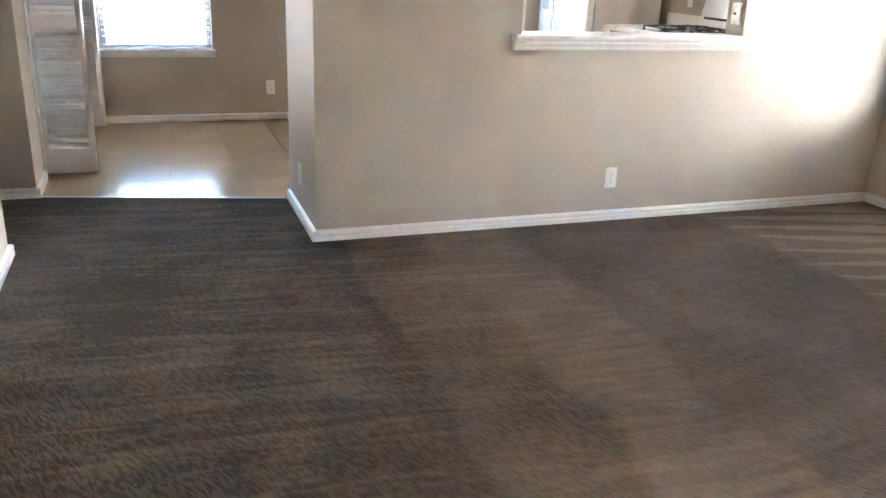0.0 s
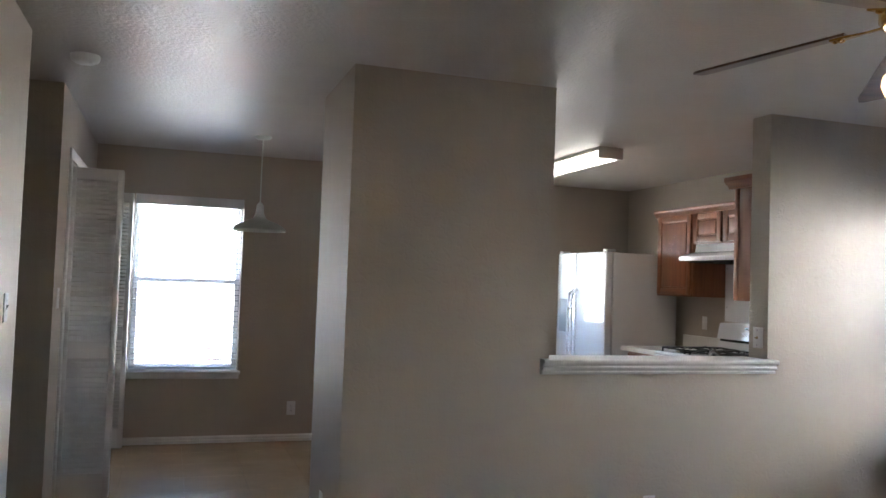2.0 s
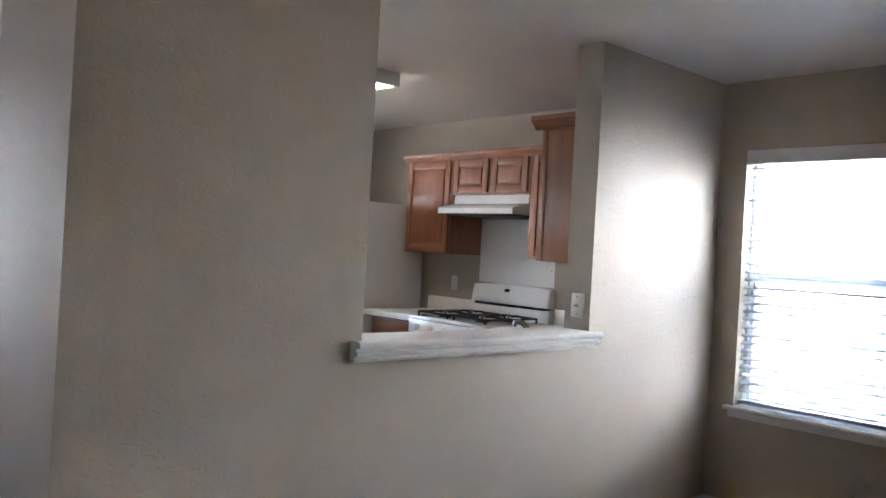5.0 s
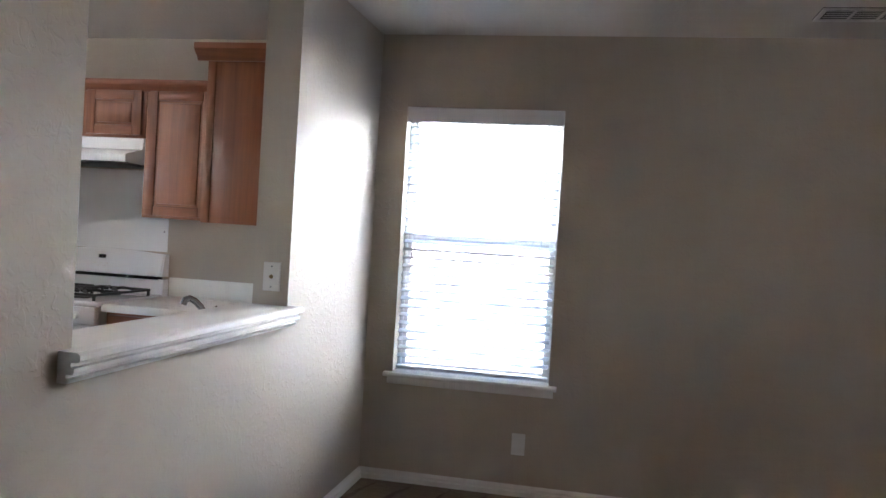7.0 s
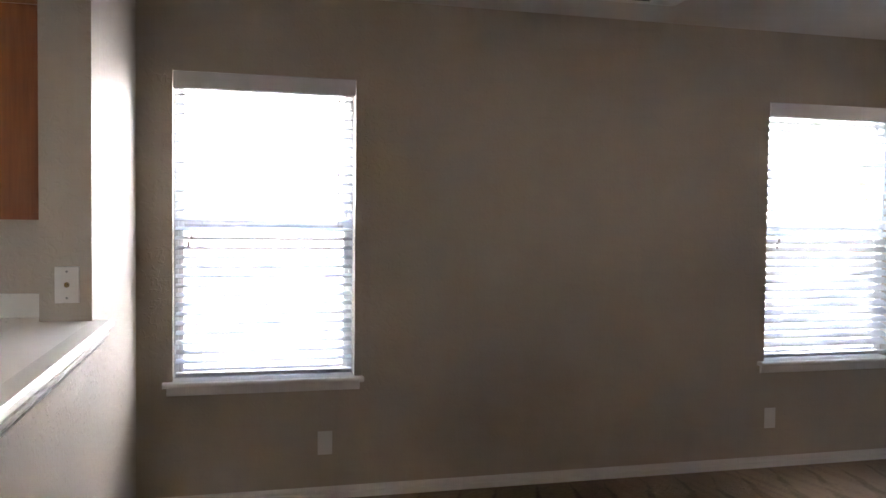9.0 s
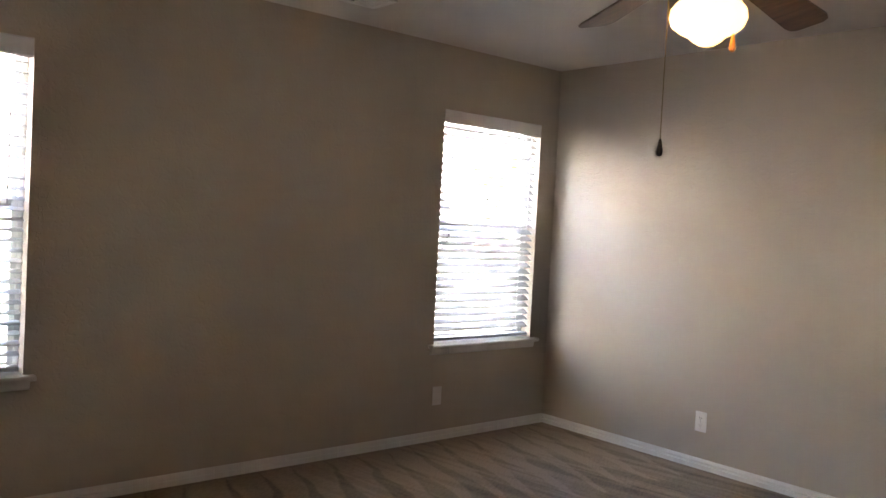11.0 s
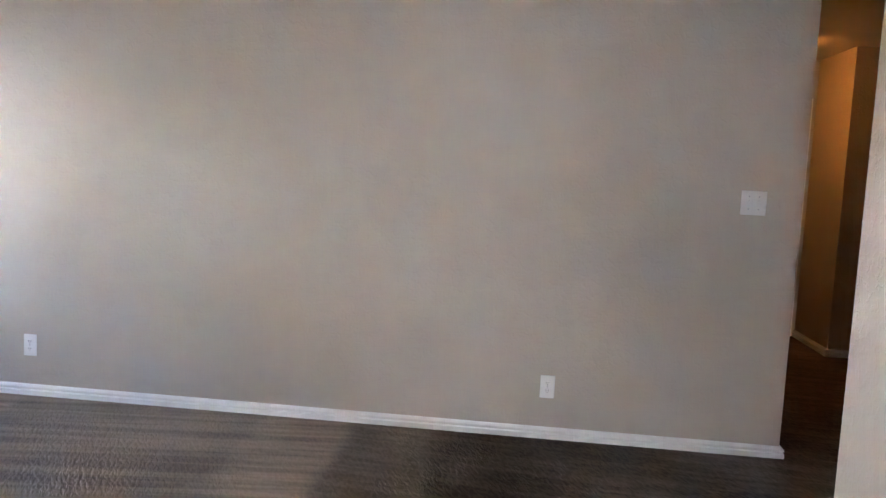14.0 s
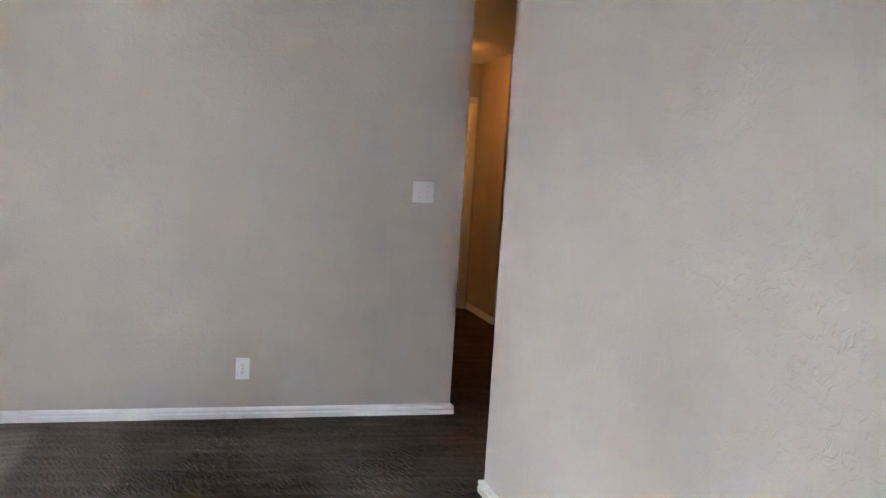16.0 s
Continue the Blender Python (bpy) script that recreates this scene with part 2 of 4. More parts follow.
DARKFOB = wood("dark_wood_fob", (0.03, 0.018, 0.012), (0.07, 0.045, 0.03), 0.35)
DOORPAINT = material("door_paint", (0.76, 0.735, 0.70), 0.4, vary=0.04, vary_scale=3, fine=0.05, fine_scale=90)
HINGE = material("aged_brass_hinge", (0.25, 0.17, 0.08), 0.4, 1.0, vary=0.2, vary_scale=40)
GRASS = material("dry_grass", (0.26, 0.255, 0.225), 0.9, vary=0.4, vary_scale=2.0, bump=0.6, bump_scale=60, bump_dist=0.03)
CONCRETE = material("concrete_path", (0.42, 0.40, 0.37), 0.85, vary=0.15, vary_scale=3.0, bump=0.2, bump_scale=80)
SIDING = material("pale_siding", (0.70, 0.715, 0.73), 0.6, vary=0.06, vary_scale=1.5)
SHINGLE = material("grey_shingle", (0.16, 0.15, 0.145), 0.9, vary=0.3, vary_scale=9, bump=0.4, bump_scale=60)
LATTICE = material("painted_lattice", (0.45, 0.45, 0.46), 0.6, vary=0.1, vary_scale=10)
HOUSEGLASS = material("house_window_glass", (0.10, 0.11, 0.12), 0.06, vary=0.1, vary_scale=2)
REDPAINT = material("red_paint", (0.42, 0.06, 0.05), 0.5, vary=0.1, vary_scale=8)
BLUECLOTH = material("pale_blue_cloth", (0.42, 0.55, 0.58), 0.8, vary=0.1, vary_scale=15)
LEAF = material("leaf_green", (0.06, 0.10, 0.03), 0.7, vary=0.35, vary_scale=5)
BARK = material("bark", (0.10, 0.07, 0.05), 0.9, vary=0.3, vary_scale=12, bump=0.6, bump_scale=40)


# ---- mesh helpers ----
def add_box(bm, x0, y0, z0, x1, y1, z1, bevel=0.0, seg=1, rot=None):
    lo, hi = Vector((min(x0, x1), min(y0, y1), min(z0, z1))), Vector((max(x0, x1), max(y0, y1), max(z0, z1)))
    out = bmesh.ops.create_cube(bm, size=1.0)
    vs = out["verts"]
    c, d = (lo + hi) / 2, hi - lo
    for v in vs:
        v.co = Vector((v.co.x * d.x, v.co.y * d.y, v.co.z * d.z))
    if bevel:
        es = list({e for v in vs for e in v.link_edges})
        r = bmesh.ops.bevel(bm, geom=es, offset=min(bevel, min(d) * 0.45), segments=seg, affect="EDGES", profile=0.5)
        vs = list({v for f in r["faces"] for v in f.verts} | {v for v in vs if v.is_valid})
    for v in vs:
        v.co = (rot @ v.co if rot else v.co) + c
    return vs


def add_tube(bm, a, b, r0, r1=None, n=16):
    a, b = Vector(a), Vector(b)
    d = b - a
    m = Matrix.Translation((a + b) / 2) @ d.to_track_quat("Z", "Y").to_matrix().to_4x4()
    return bmesh.ops.create_cone(bm, cap_ends=True, segments=n, radius1=r0, radius2=r0 if r1 is None else r1, depth=d.length, matrix=m)["verts"]


def add_lathe(bm, profile, at=(0, 0, 0), n=32):
    """Turns (radius, height) pairs about the vertical through at."""
    rings = []
    for r, z in profile:
        rings.append([bm.verts.new((at[0] + r * math.cos(2 * math.pi * i / n), at[1] + r * math.sin(2 * math.pi * i / n), at[2] + z)) for i in range(n)])
    for p, q in zip(rings, rings[1:]):
        for i in range(n):
            bm.faces.new((p[i], p[(i + 1) % n], q[(i + 1) % n], q[i]))
    for ring in (rings[0], rings[-1]):
        bm.faces.new(ring)
    bmesh.ops.recalc_face_normals(bm, faces=bm.faces)


def add_sweep(bm, points, radius, n=10):
    """A round bar along points."""
    rings = []
    for i, p in enumerate(points):
        p = Vector(p)
        d = (Vector(points[min(i + 1, len(points) - 1)]) - Vector(points[max(i - 1, 0)])).normalized()
        side = d.orthogonal() if abs(d.z) > 0.99 else d.cross(Vector((0, 0, 1)))
        side.normalize()
        up = side.cross(d)
        rings.append([bm.verts.new(p + radius * (math.cos(2 * math.pi * k / n) * side + math.sin(2 * math.pi * k / n) * up)) for k in range(n)])
    for p, q in zip(rings, rings[1:]):
        for k in range(n):
            bm.faces.new((p[k], p[(k + 1) % n], q[(k + 1) % n], q[k]))
    bm.faces.new(rings[0]), bm.faces.new(rings[-1])
    bmesh.ops.recalc_face_normals(bm, faces=bm.faces)


def add_prism(bm, outline, axis, lo, hi):
    """Extrudes a 2D outline along an axis; outline holds the other two coordinates in order."""
    def place(u, v, w):
        return {"x": (w, u, v), "y": (u, w, v), "z": (u, v, w)}[axis]
    a = [bm.verts.new(place(u, v, lo)) for u, v in outline]
    b = [bm.verts.new(place(u, v, hi)) for u, v in outline]
    bm.faces.new(a), bm.faces.new(b)
    for i in range(len(a)):
        j = (i + 1) % len(a)
        bm.faces.new((a[i], a[j], b[j], b[i]))
    bmesh.ops.recalc_face_normals(bm, faces=bm.faces)


def mesh_of(bm, name, mat, smooth=0.0):
    me = bpy.data.meshes.new(name)
    bm.to_mesh(me)
    bm.free()
    me.materials.append(mat)
    if smooth:
        me.polygons.foreach_set("use_smooth", [True] * len(me.polygons))
        me.set_sharp_from_angle(angle=radians(smooth))
    return me


def part(name, bm, mat, parent=None, label="", smooth=40.0):
    ob = new(name, mesh_of(bm, name, mat, smooth))
    if parent:
        ob.parent = parent
    return tagged(ob, label)


def box_part(name, x0, y0, z0, x1, y1, z1, mat, parent=None, label="", bevel=0.003, seg=2):
    bm = bmesh.new()
    add_box(bm, x0, y0, z0, x1, y1, z1, bevel, seg)
    return part(name, bm, mat, parent, label)


def thing(name, label, category, at=(0, 0, 0), group="", kind=""):
    ob = new(name)
    ob.empty_display_size = 0.1
    ob.location = at
    return tagged(ob, label, category, group, kind)


def structure(name, bm, mat, label="", smooth=0.0):
    return tagged(part(name, bm, mat, None, label, smooth), label, "", "", "structure")


def add_wall(bm, axis, at, thick, lo, hi, z0, z1, holes=()):
    """A wall along an axis, from at to at + thick, with holes (lo, hi, z0, z1) right through it."""
    us = sorted({lo, hi, *[h[0] for h in holes], *[h[1] for h in holes]})
    zs = sorted({z0, z1, *[h[2] for h in holes], *[h[3] for h in holes]})

    def solid(i, k):
        if not (0 <= i < len(us) - 1 and 0 <= k < len(zs) - 1):
            return False
        u, z = (us[i] + us[i + 1]) / 2, (zs[k] + zs[k + 1]) / 2
        return not any(h[0] < u < h[1] and h[2] < z < h[3] for h in holes)

    cache = {}

    def vert(u, s, z):
        key = (round(u, 5), s, round(z, 5))
        if key not in cache:
            w = at + thick * s
            cache[key] = bm.verts.new((u, w, z) if axis == "x" else (w, u, z))
        return cache[key]

    for i in range(len(us) - 1):
        for k in range(len(zs) - 1):
            if not solid(i, k):
                continue
            a, b, c, d = us[i], us[i + 1], zs[k], zs[k + 1]
            for s in (0, 1):
                bm.faces.new([vert(a, s, c), vert(b, s, c), vert(b, s, d), vert(a, s, d)])
            for ok, e, f in ((solid(i - 1, k), (a, c), (a, d)), (solid(i + 1, k), (b, c), (b, d)), (solid(i, k - 1), (a, c), (b, c)), (solid(i, k + 1), (a, d), (b, d))):
                if not ok:
                    bm.faces.new([vert(e[0], 0, e[1]), vert(f[0], 0, f[1]), vert(f[0], 1, f[1]), vert(e[0], 1, e[1])])
    bmesh.ops.recalc_face_normals(bm, faces=bm.faces)


# ---- large structure ----
WIN_Z0, WIN_Z1 = 0.616, 2.055
WIN_A, WIN_B, WIN_D = (3.297, 4.142), (0.156, 1.005), (-0.235, 0.628)


def wall(name, axis, at, thick, lo, hi, holes=(), z1=H):
    bm = bmesh.new()
    add_wall(bm, axis, at, thick, lo, hi, 0.0, z1, holes)
    return structure(name, bm, WALL, "beige painted wall with knock-down texture")


wall("wall_east", "y", EX, 0.16, SY - 0.12, PY + PASS_T, [(*WIN_A, WIN_Z0, WIN_Z1), (*WIN_B, WIN_Z0, WIN_Z1)])
wall("wall_south", "x", SY - 0.12, 0.12, -0.713, EX)
wall("wall_west", "y", WX - 0.12, 0.12, W_S, W_N)
wall("wall_pass_through", "x", PY, PASS_T, PIER_W, EX, [(PIER_E, JAMB_E, 0.985, H)])
wall("wall_pier_return", "y", PIER_W, 0.12, PY + PASS_T, PIER_N)
wall("wall_north", "x", NY, 0.16, -1.62, 2.40, [(*WIN_D, WIN_Z0, 2.060)])
wall("wall_kitchen_return", "y", 2.24, 0.16, NY + 0.16, KNY + 0.16)
wall("wall_kitchen_north", "x", KNY, 0.16, 2.40, KX + 0.16, [(2.74, 3.56, 0.0, 2.05)])
wall("wall_kitchen_east", "y", KX, 0.16, PY, KNY)
wall("wall_kitchen_south", "x", PY, PASS_T, EX + 0.16, KX)
wall("wall_closet_front", "y", CLOSET_X - 0.12, 0.12, CLOSET_Y, NY, [(5.86, 7.50, 0.0, 2.075)])
wall("wall_closet_back", "y", -1.62, 0.12, CLOSET_Y + 0.12, NY)
wall("wall_entry_north", "x", CLOSET_Y, 0.12, -2.0, CLOSET_X - 0.12)
wall("wall_entry_west", "y", -2.12, 0.12, W_N - 0.12, CLOSET_Y + 0.12)
wall("wall_entry_south", "x", W_N - 0.12, 0.12, -2.0, WX - 0.12)
wall("wall_hall_north", "x", W_S, 0.12, -3.2, WX - 0.12)
wall("wall_hall_west_end", "y", -3.32, 0.12, HALL_C, W_S + 0.12)
wall("wall_hall_corner", "x", HALL_C - 0.12, 0.12, -3.2, HALL_X)
wall("wall_hall_west", "y", HALL_X - 0.12, 0.12, HALL_S, HALL_C - 0.12)
DOOR_L, DOOR_R = -1.735, -0.97
wall("wall_hall_south", "x", HALL_S - 0.12, 0.12, HALL_X - 0.12, -0.593, [(DOOR_L - 0.02, DOOR_R + 0.02, 0.0, 2.06)])
# unseen walls added behind the hall door to keep daylight out of its gaps
wall("wall_unseen_door_west", "y", HALL_X - 0.12, 0.12, HALL_S - 0.88, HALL_S - 0.12)
wall("wall_unseen_door_east", "y", -0.713, 0.12, HALL_S - 0.88, HALL_S - 0.12)
wall("wall_unseen_door_back", "x", HALL_S - 1.0, 0.12, HALL_X - 0.12, -0.593)
wall("wall_hall_east", "y", -0.713, 0.12, HALL_S, SY - 0.12)

bm = bmesh.new()
add_box(bm, -3.4, -4.7, H, KX + 0.2, NY + 0.2, H + 0.12)
add_box(bm, 2.2, NY + 0.2, H, KX + 0.2, KNY + 0.2, H + 0.12)
structure("ceiling", bm, CEIL, "off-white ceiling with sprayed texture")

bm = bmesh.new()
add_prism(bm, [(-3.25, -3.86), (-0.65, -3.86), (-0.65, SY - 0.06), (EX + 0.05, SY - 0.06), (EX + 0.05, PY + 0.07), (PIER_W + 0.06, PY + 0.07),
               (PIER_W + 0.06, 5.082), (CLOSET_X, 5.395), (-0.60, 5.46), (-2.06, 5.46), (-2.06, W_N - 0.06), (WX - 0.06, W_N - 0.06),
               (WX - 0.06, W_S + 0.06), (-3.25, W_S + 0.06)], "z", -0.10, FZ)
structure("carpet_floor", bm, CARPET, "brown-grey cut-pile carpet with vacuum tracks")
bm = bmesh.new()
add_prism(bm, [(PIER_W + 0.061, 5.083), (PIER_W + 0.061, PY + 0.071), (KX + 0.05, PY + 0.071), (KX + 0.05, KNY + 0.05), (2.35, KNY + 0.05), (2.35, NY + 0.05), (-1.56, NY + 0.05),
               (-1.56, 5.461), (-0.60, 5.461), (CLOSET_X, 5.396)], "z", -0.12, FZ - 0.0105)
vinyl_floor = structure("floor", bm, GROUT, "beige stone-look vinyl tile floor, glossy")
bm = bmesh.new()
add_box(bm, 0, -0.014, 0, 1.43, 0.014, 0.006, 0.004, 2)
strip = structure("transition_strip", bm, STEEL, "thin metal strip where carpet meets vinyl")
strip.matrix_world = pose(PIER_W - 0.004, 5.097, FZ - 0.003, 0, 0, 180 - math.degrees(math.atan2(5.395 - 5.082, PIER_W - CLOSET_X)))
# unseen floor added to close the space behind the hall door
bm = bmesh.new()
add_box(bm, HALL_X - 0.1, HALL_S - 0.9, -0.1, -0.6, HALL_S - 0.391, FZ)
structure("floor_unseen_door", bm, CARPET)

BASE = [(0, 0), (0.022, 0), (0.022, 0.023), (0.020, 0.026), (0.002, 0.026), (0.002, 0.034), (0.020, 0.034), (0.020, 0.045), (0.012, 0.053), (0.004, 0.057), (0, 0.057)]


def baseboard(axis, at, sign, lo, hi):
    """axis: the way it runs; at: the wall's face; sign: the side on which the room lies."""
    bm = bmesh.new()
    if axis == "x":
        add_prism(bm, [(at + sign * (o - 0.001), FZ + z) for o, z in BASE], "x", lo, hi)
    else:
        add_prism(bm, [(at + sign * (o - 0.001), FZ + z) for o, z in BASE], "y", lo, hi)
    return structure("baseboard", bm, TRIM, "white two-step baseboard")


E = 0.021
for run in (("y", EX, -1, SY, PY), ("x", SY, 1, -0.713, EX - E), ("x", PY, -1, PIER_W, EX - E), ("y", PIER_W, -1, PY - E, PIER_N),
            ("y", WX, 1, W_S, W_N), ("x", W_N, 1, -2.0, WX + E), ("x", W_S, -1, WX - 0.12, WX + E), ("x", CLOSET_Y, -1, -2.0, CLOSET_X + E),
            ("y", CLOSET_X, 1, CLOSET_Y, 5.79), ("x", NY, -1, CLOSET_X, 2.40), ("y", -0.713, -1, HALL_S, SY + E), ("x", HALL_C, 1, -3.2, HALL_X + E),
            ("y", HALL_X, 1, HALL_S, HALL_C), ("x", HALL_S, 1, DOOR_R + 0.09, -0.713 - E), ("x", PIER_N, 1, PIER_W - E, PIER_W + 0.12)):
    baseboard(*run)

# ledge of the pass-through, with a moulded front
ledge = tagged(new("pass_through_ledge"), "white painted ledge with moulded edge in the wall opening", "ledge", kind="structure")
bm = bmesh.new()
add_prism(bm, [(PY + 0.002, 1.045), (PY - 0.052, 1.045), (PY - 0.060, 1.039), (PY - 0.061, 1.026), (PY - 0.056, 1.021), (PY - 0.036, 1.019), (PY - 0.036, 1.009), (PY - 0.046, 1.006),
               (PY - 0.045, 0.995), (PY - 0.041, 0.991), (PY - 0.024, 0.989), (PY - 0.024, 0.981), (PY - 0.032, 0.979), (PY - 0.027, 0.968), (PY + 0.002, 0.968)], "x", 1.858, 3.298)
part("moulding", bm, TRIM, ledge, smooth=30)
box_part("board", PIER_E + 0.001, PY + 0.002, 0.986, JAMB_E - 0.001, PY + PASS_T + 0.045, 1.045, TRIM, ledge)


# ---- windows ----
def window(name, axis, at, sign, lo, hi, z0, z1, mid, over=0.042):
    """axis: the way the wall runs; at: the room's face of the wall; sign: outward."""
    root = tagged(new(name), "white vinyl single-hung window with wooden sill", "window", kind="structure")

    def bx(pname, u0, u1, d0, d1, a, b, mat, parent, bevel=0.003, label=""):
        p, q = at + sign * d0, at + sign * d1
        return box_part(pname, *((u0, p, a, u1, q, b) if axis == "x" else (p, u0, a, q, u1, b)), mat, parent, label, bevel)

    f = 0.022
    frame_part = tagged(new("frame"), "white vinyl frame")
    frame_part.parent = root
    bx("jamb", lo + 0.001, lo + f, 0.085, 0.15, z0 + 0.001, z1 - 0.001, VINYLFRAME, frame_part)
    bx("jamb", hi - f, hi - 0.001, 0.085, 0.15, z0 + 0.001, z1 - 0.001, VINYLFRAME, frame_part)
    bx("head", lo + f, hi - f, 0.085, 0.15, z1 - f, z1 - 0.001, VINYLFRAME, frame_part)
    bx("bottom_rail", lo + f, hi - f, 0.085, 0.15, z0 + 0.001, z0 + f, VINYLFRAME, frame_part)
    for kind_name, a, b, d in (("lower_sash", z0 + f, mid + 0.02, 0.092), ("upper_sash", mid - 0.02, z1 - f, 0.122)):
        sash = tagged(new(kind_name))
        sash.parent = root
        r = 0.024
        bx("stile", lo + f, lo + f + r, d, d + 0.026, a, b, VINYLFRAME, sash)
        bx("stile", hi - f - r, hi - f, d, d + 0.026, a, b, VINYLFRAME, sash)
        bx("rail", lo + f + r, hi - f - r, d, d + 0.026, a, a + r, VINYLFRAME, sash)
        bx("rail", lo + f + r, hi - f - r, d, d + 0.026, b - r, b, VINYLFRAME, sash)
        pane = bx("pane", lo + f + r - 0.004, hi - f - r + 0.004, d + 0.010, d + 0.015, a + r - 0.004, b - r + 0.004, GLASS, sash, 0.0)
        pane.visible_shadow = False
    screen = tagged(new("insect_screen"), "grey insect screen over the lower sash")
    screen.parent = root
    bx("mesh", lo + f + 0.012, hi - f - 0.012, 0.1405, 0.1411, z0 + f + 0.012, mid + 0.008, SCREEN, screen, 0.0)
    for u in (lo + f, hi - f - 0.014):
        bx("stile", u, u + 0.014, 0.136, 0.146, z0 + f, mid + 0.02, VINYLFRAME, screen, 0.002)
    for z in (z0 + f, mid + 0.006):
        bx("rail", lo + f + 0.014, hi - f - 0.014, 0.136, 0.146, z, z + 0.014, VINYLFRAME, screen, 0.002)
    for u in (lo + 0.12, hi - 0.12):
        bx("sash_lock", u - 0.022, u + 0.022, 0.078, 0.092, mid + 0.02, mid + 0.034, PLASTIC, root)
    # stool and apron
    bm = bmesh.new()
    if sign > 0:
        prof = [(at - 0.045, z0 - 0.022), (at - 0.050, z0 - 0.016), (at - 0.050, z0 - 0.006), (at - 0.045, z0), (at, z0), (at, z0 - 0.022)]
    add_prism(bm, prof, "x" if axis == "x" else "y", lo - over, hi + over)
    part("sill", bm, TRIM, root)
    bx("sill_board", lo + 0.001, hi - 0.001, 0.0, 0.085, z0 - 0.004, z0 + 0.001, TRIM, root, 0.0)
    bm = bmesh.new()
    add_prism(bm, [(at + 0.001, z0 - 0.023), (at - 0.018, z0 - 0.023), (at - 0.018, z0 - 0.05), (at - 0.011, z0 - 0.062), (at + 0.001, z0 - 0.066)],
              "x" if axis == "x" else "y", lo - over * 0.6, hi + over * 0.6)
    part("apron", bm, TRIM, root)
    return root


window("window_1", "y", EX, 1, *WIN_A, WIN_Z0, WIN_Z1, 1.352)
window("window_2", "y", EX, 1, *WIN_B, WIN_Z0, WIN_Z1, 1.352)
window("window_3", "x", NY, 1, *WIN_D, WIN_Z0, 2.060, 1.36, 0.022)


def blind(axis, at, lo, hi, z0, z1, tilt, label):
    """A two-inch slatted blind inside the window's reveal; the room side of each slat hangs lower."""
    root = thing("window_blind", label, "window blind", ((lo + hi) / 2, at + 0.04, z1) if axis == "x" else (at + 0.04, (lo + hi) / 2, z1))
    w = hi - lo
    turn = 0 if axis == "x" else -90        # local x runs along the wall, local y points outward
    root.rotation_euler = (0, 0, radians(turn))
    box_part("headrail", -w / 2 + 0.008, -0.025, -0.045, w / 2 - 0.008, 0.028, -0.004, SLAT, root)
    bm = bmesh.new()
    add_prism(bm, [(-0.046, -0.006), (-0.040, -0.003), (-0.032, -0.003), (-0.032, -0.086), (-0.038, -0.086), (-0.046, -0.078), (-0.043, -0.055), (-0.046, -0.03)],
              "x", -w / 2 + 0.003, w / 2 - 0.003)
    part("valance", bm, VALANCE, root, "white valance board")
    pitch, top, bottom = 0.0445, -0.105, -(z1 - z0) + 0.03
    bm = bmesh.new()
    n = 5
    d = 0.05
    prof = [(-d / 2 + d * i / n, 0.0016 + 0.0022 * (1 - (2 * i / n - 1) ** 2)) for i in range(n + 1)]
    prof += [(y, z - 0.0028) for y, z in reversed(prof)]
    add_prism(bm, prof, "x", -w / 2 + 0.012, w / 2 - 0.012)
    me = mesh_of(bm, "slat", SLAT, 40)
    z = top
    while z > bottom + 0.03:
        s = new("slat", me)
        s.parent = root
        jit = random.uniform(-1.5, 1.5)
        s.matrix_basis = pose(0, 0, z, tilt + jit, 0, random.uniform(-0.12, 0.12))
        z -= pitch
    box_part("bottom_rail", -w / 2 + 0.012, -0.025, bottom - 0.012, w / 2 - 0.012, 0.025, bottom + 0.006, SLAT, root, bevel=0.005)
    for u in (-w / 2 + 0.13, w / 2 - 0.13):
        bm = bmesh.new()
        for v in (-0.024, 0.024):
            add_tube(bm, (u, v, -0.04), (u, v, bottom), 0.0011, n=6)
        part("ladder_cord", bm, SLAT, root)
    bm = bmesh.new()
    add_tube(bm, (-w / 2 + 0.07, -0.034, -0.07), (-w / 2 + 0.07, -0.034, -0.78), 0.0011, n=6)
    add_tube(bm, (-w / 2 + 0.078, -0.034, -0.07), (-w / 2 + 0.078, -0.034, -0.75), 0.0011, n=6)
    part("pull_cord", bm, SLAT, root)
    bm = bmesh.new()
    add_lathe(bm, [(0.002, 0.03), (0.006, 0.02), (0.008, 0.0), (0.005, -0.002)], (-w / 2 + 0.07, -0.034, -0.81), 10)
    add_lathe(bm, [(0.002, 0.03), (0.006, 0.02), (0.008, 0.0), (0.005, -0.002)], (-w / 2 + 0.083, -0.034, -0.775), 10)
    part("cord_tassel", bm, STEEL, root)
    bm = bmesh.new()
    add_tube(bm, (w / 2 - 0.08, -0.036, -0.07), (w / 2 - 0.085, -0.036, -0.72), 0.004, n=8)
    part("tilt_wand", bm, SLAT, root)
    return root


blind("y", EX, *WIN_A, WIN_Z0, WIN_Z1, 17, "white slatted blind, lowered and tilted open, in the living-room window")
blind("y", EX, *WIN_B, WIN_Z0, WIN_Z1, 36, "white slatted blind, lowered and half tilted, beside the corner")
blind("x", NY, *WIN_D, WIN_Z0, 2.060, 6, "white slatted blind, lowered and tilted open, in the dining window")


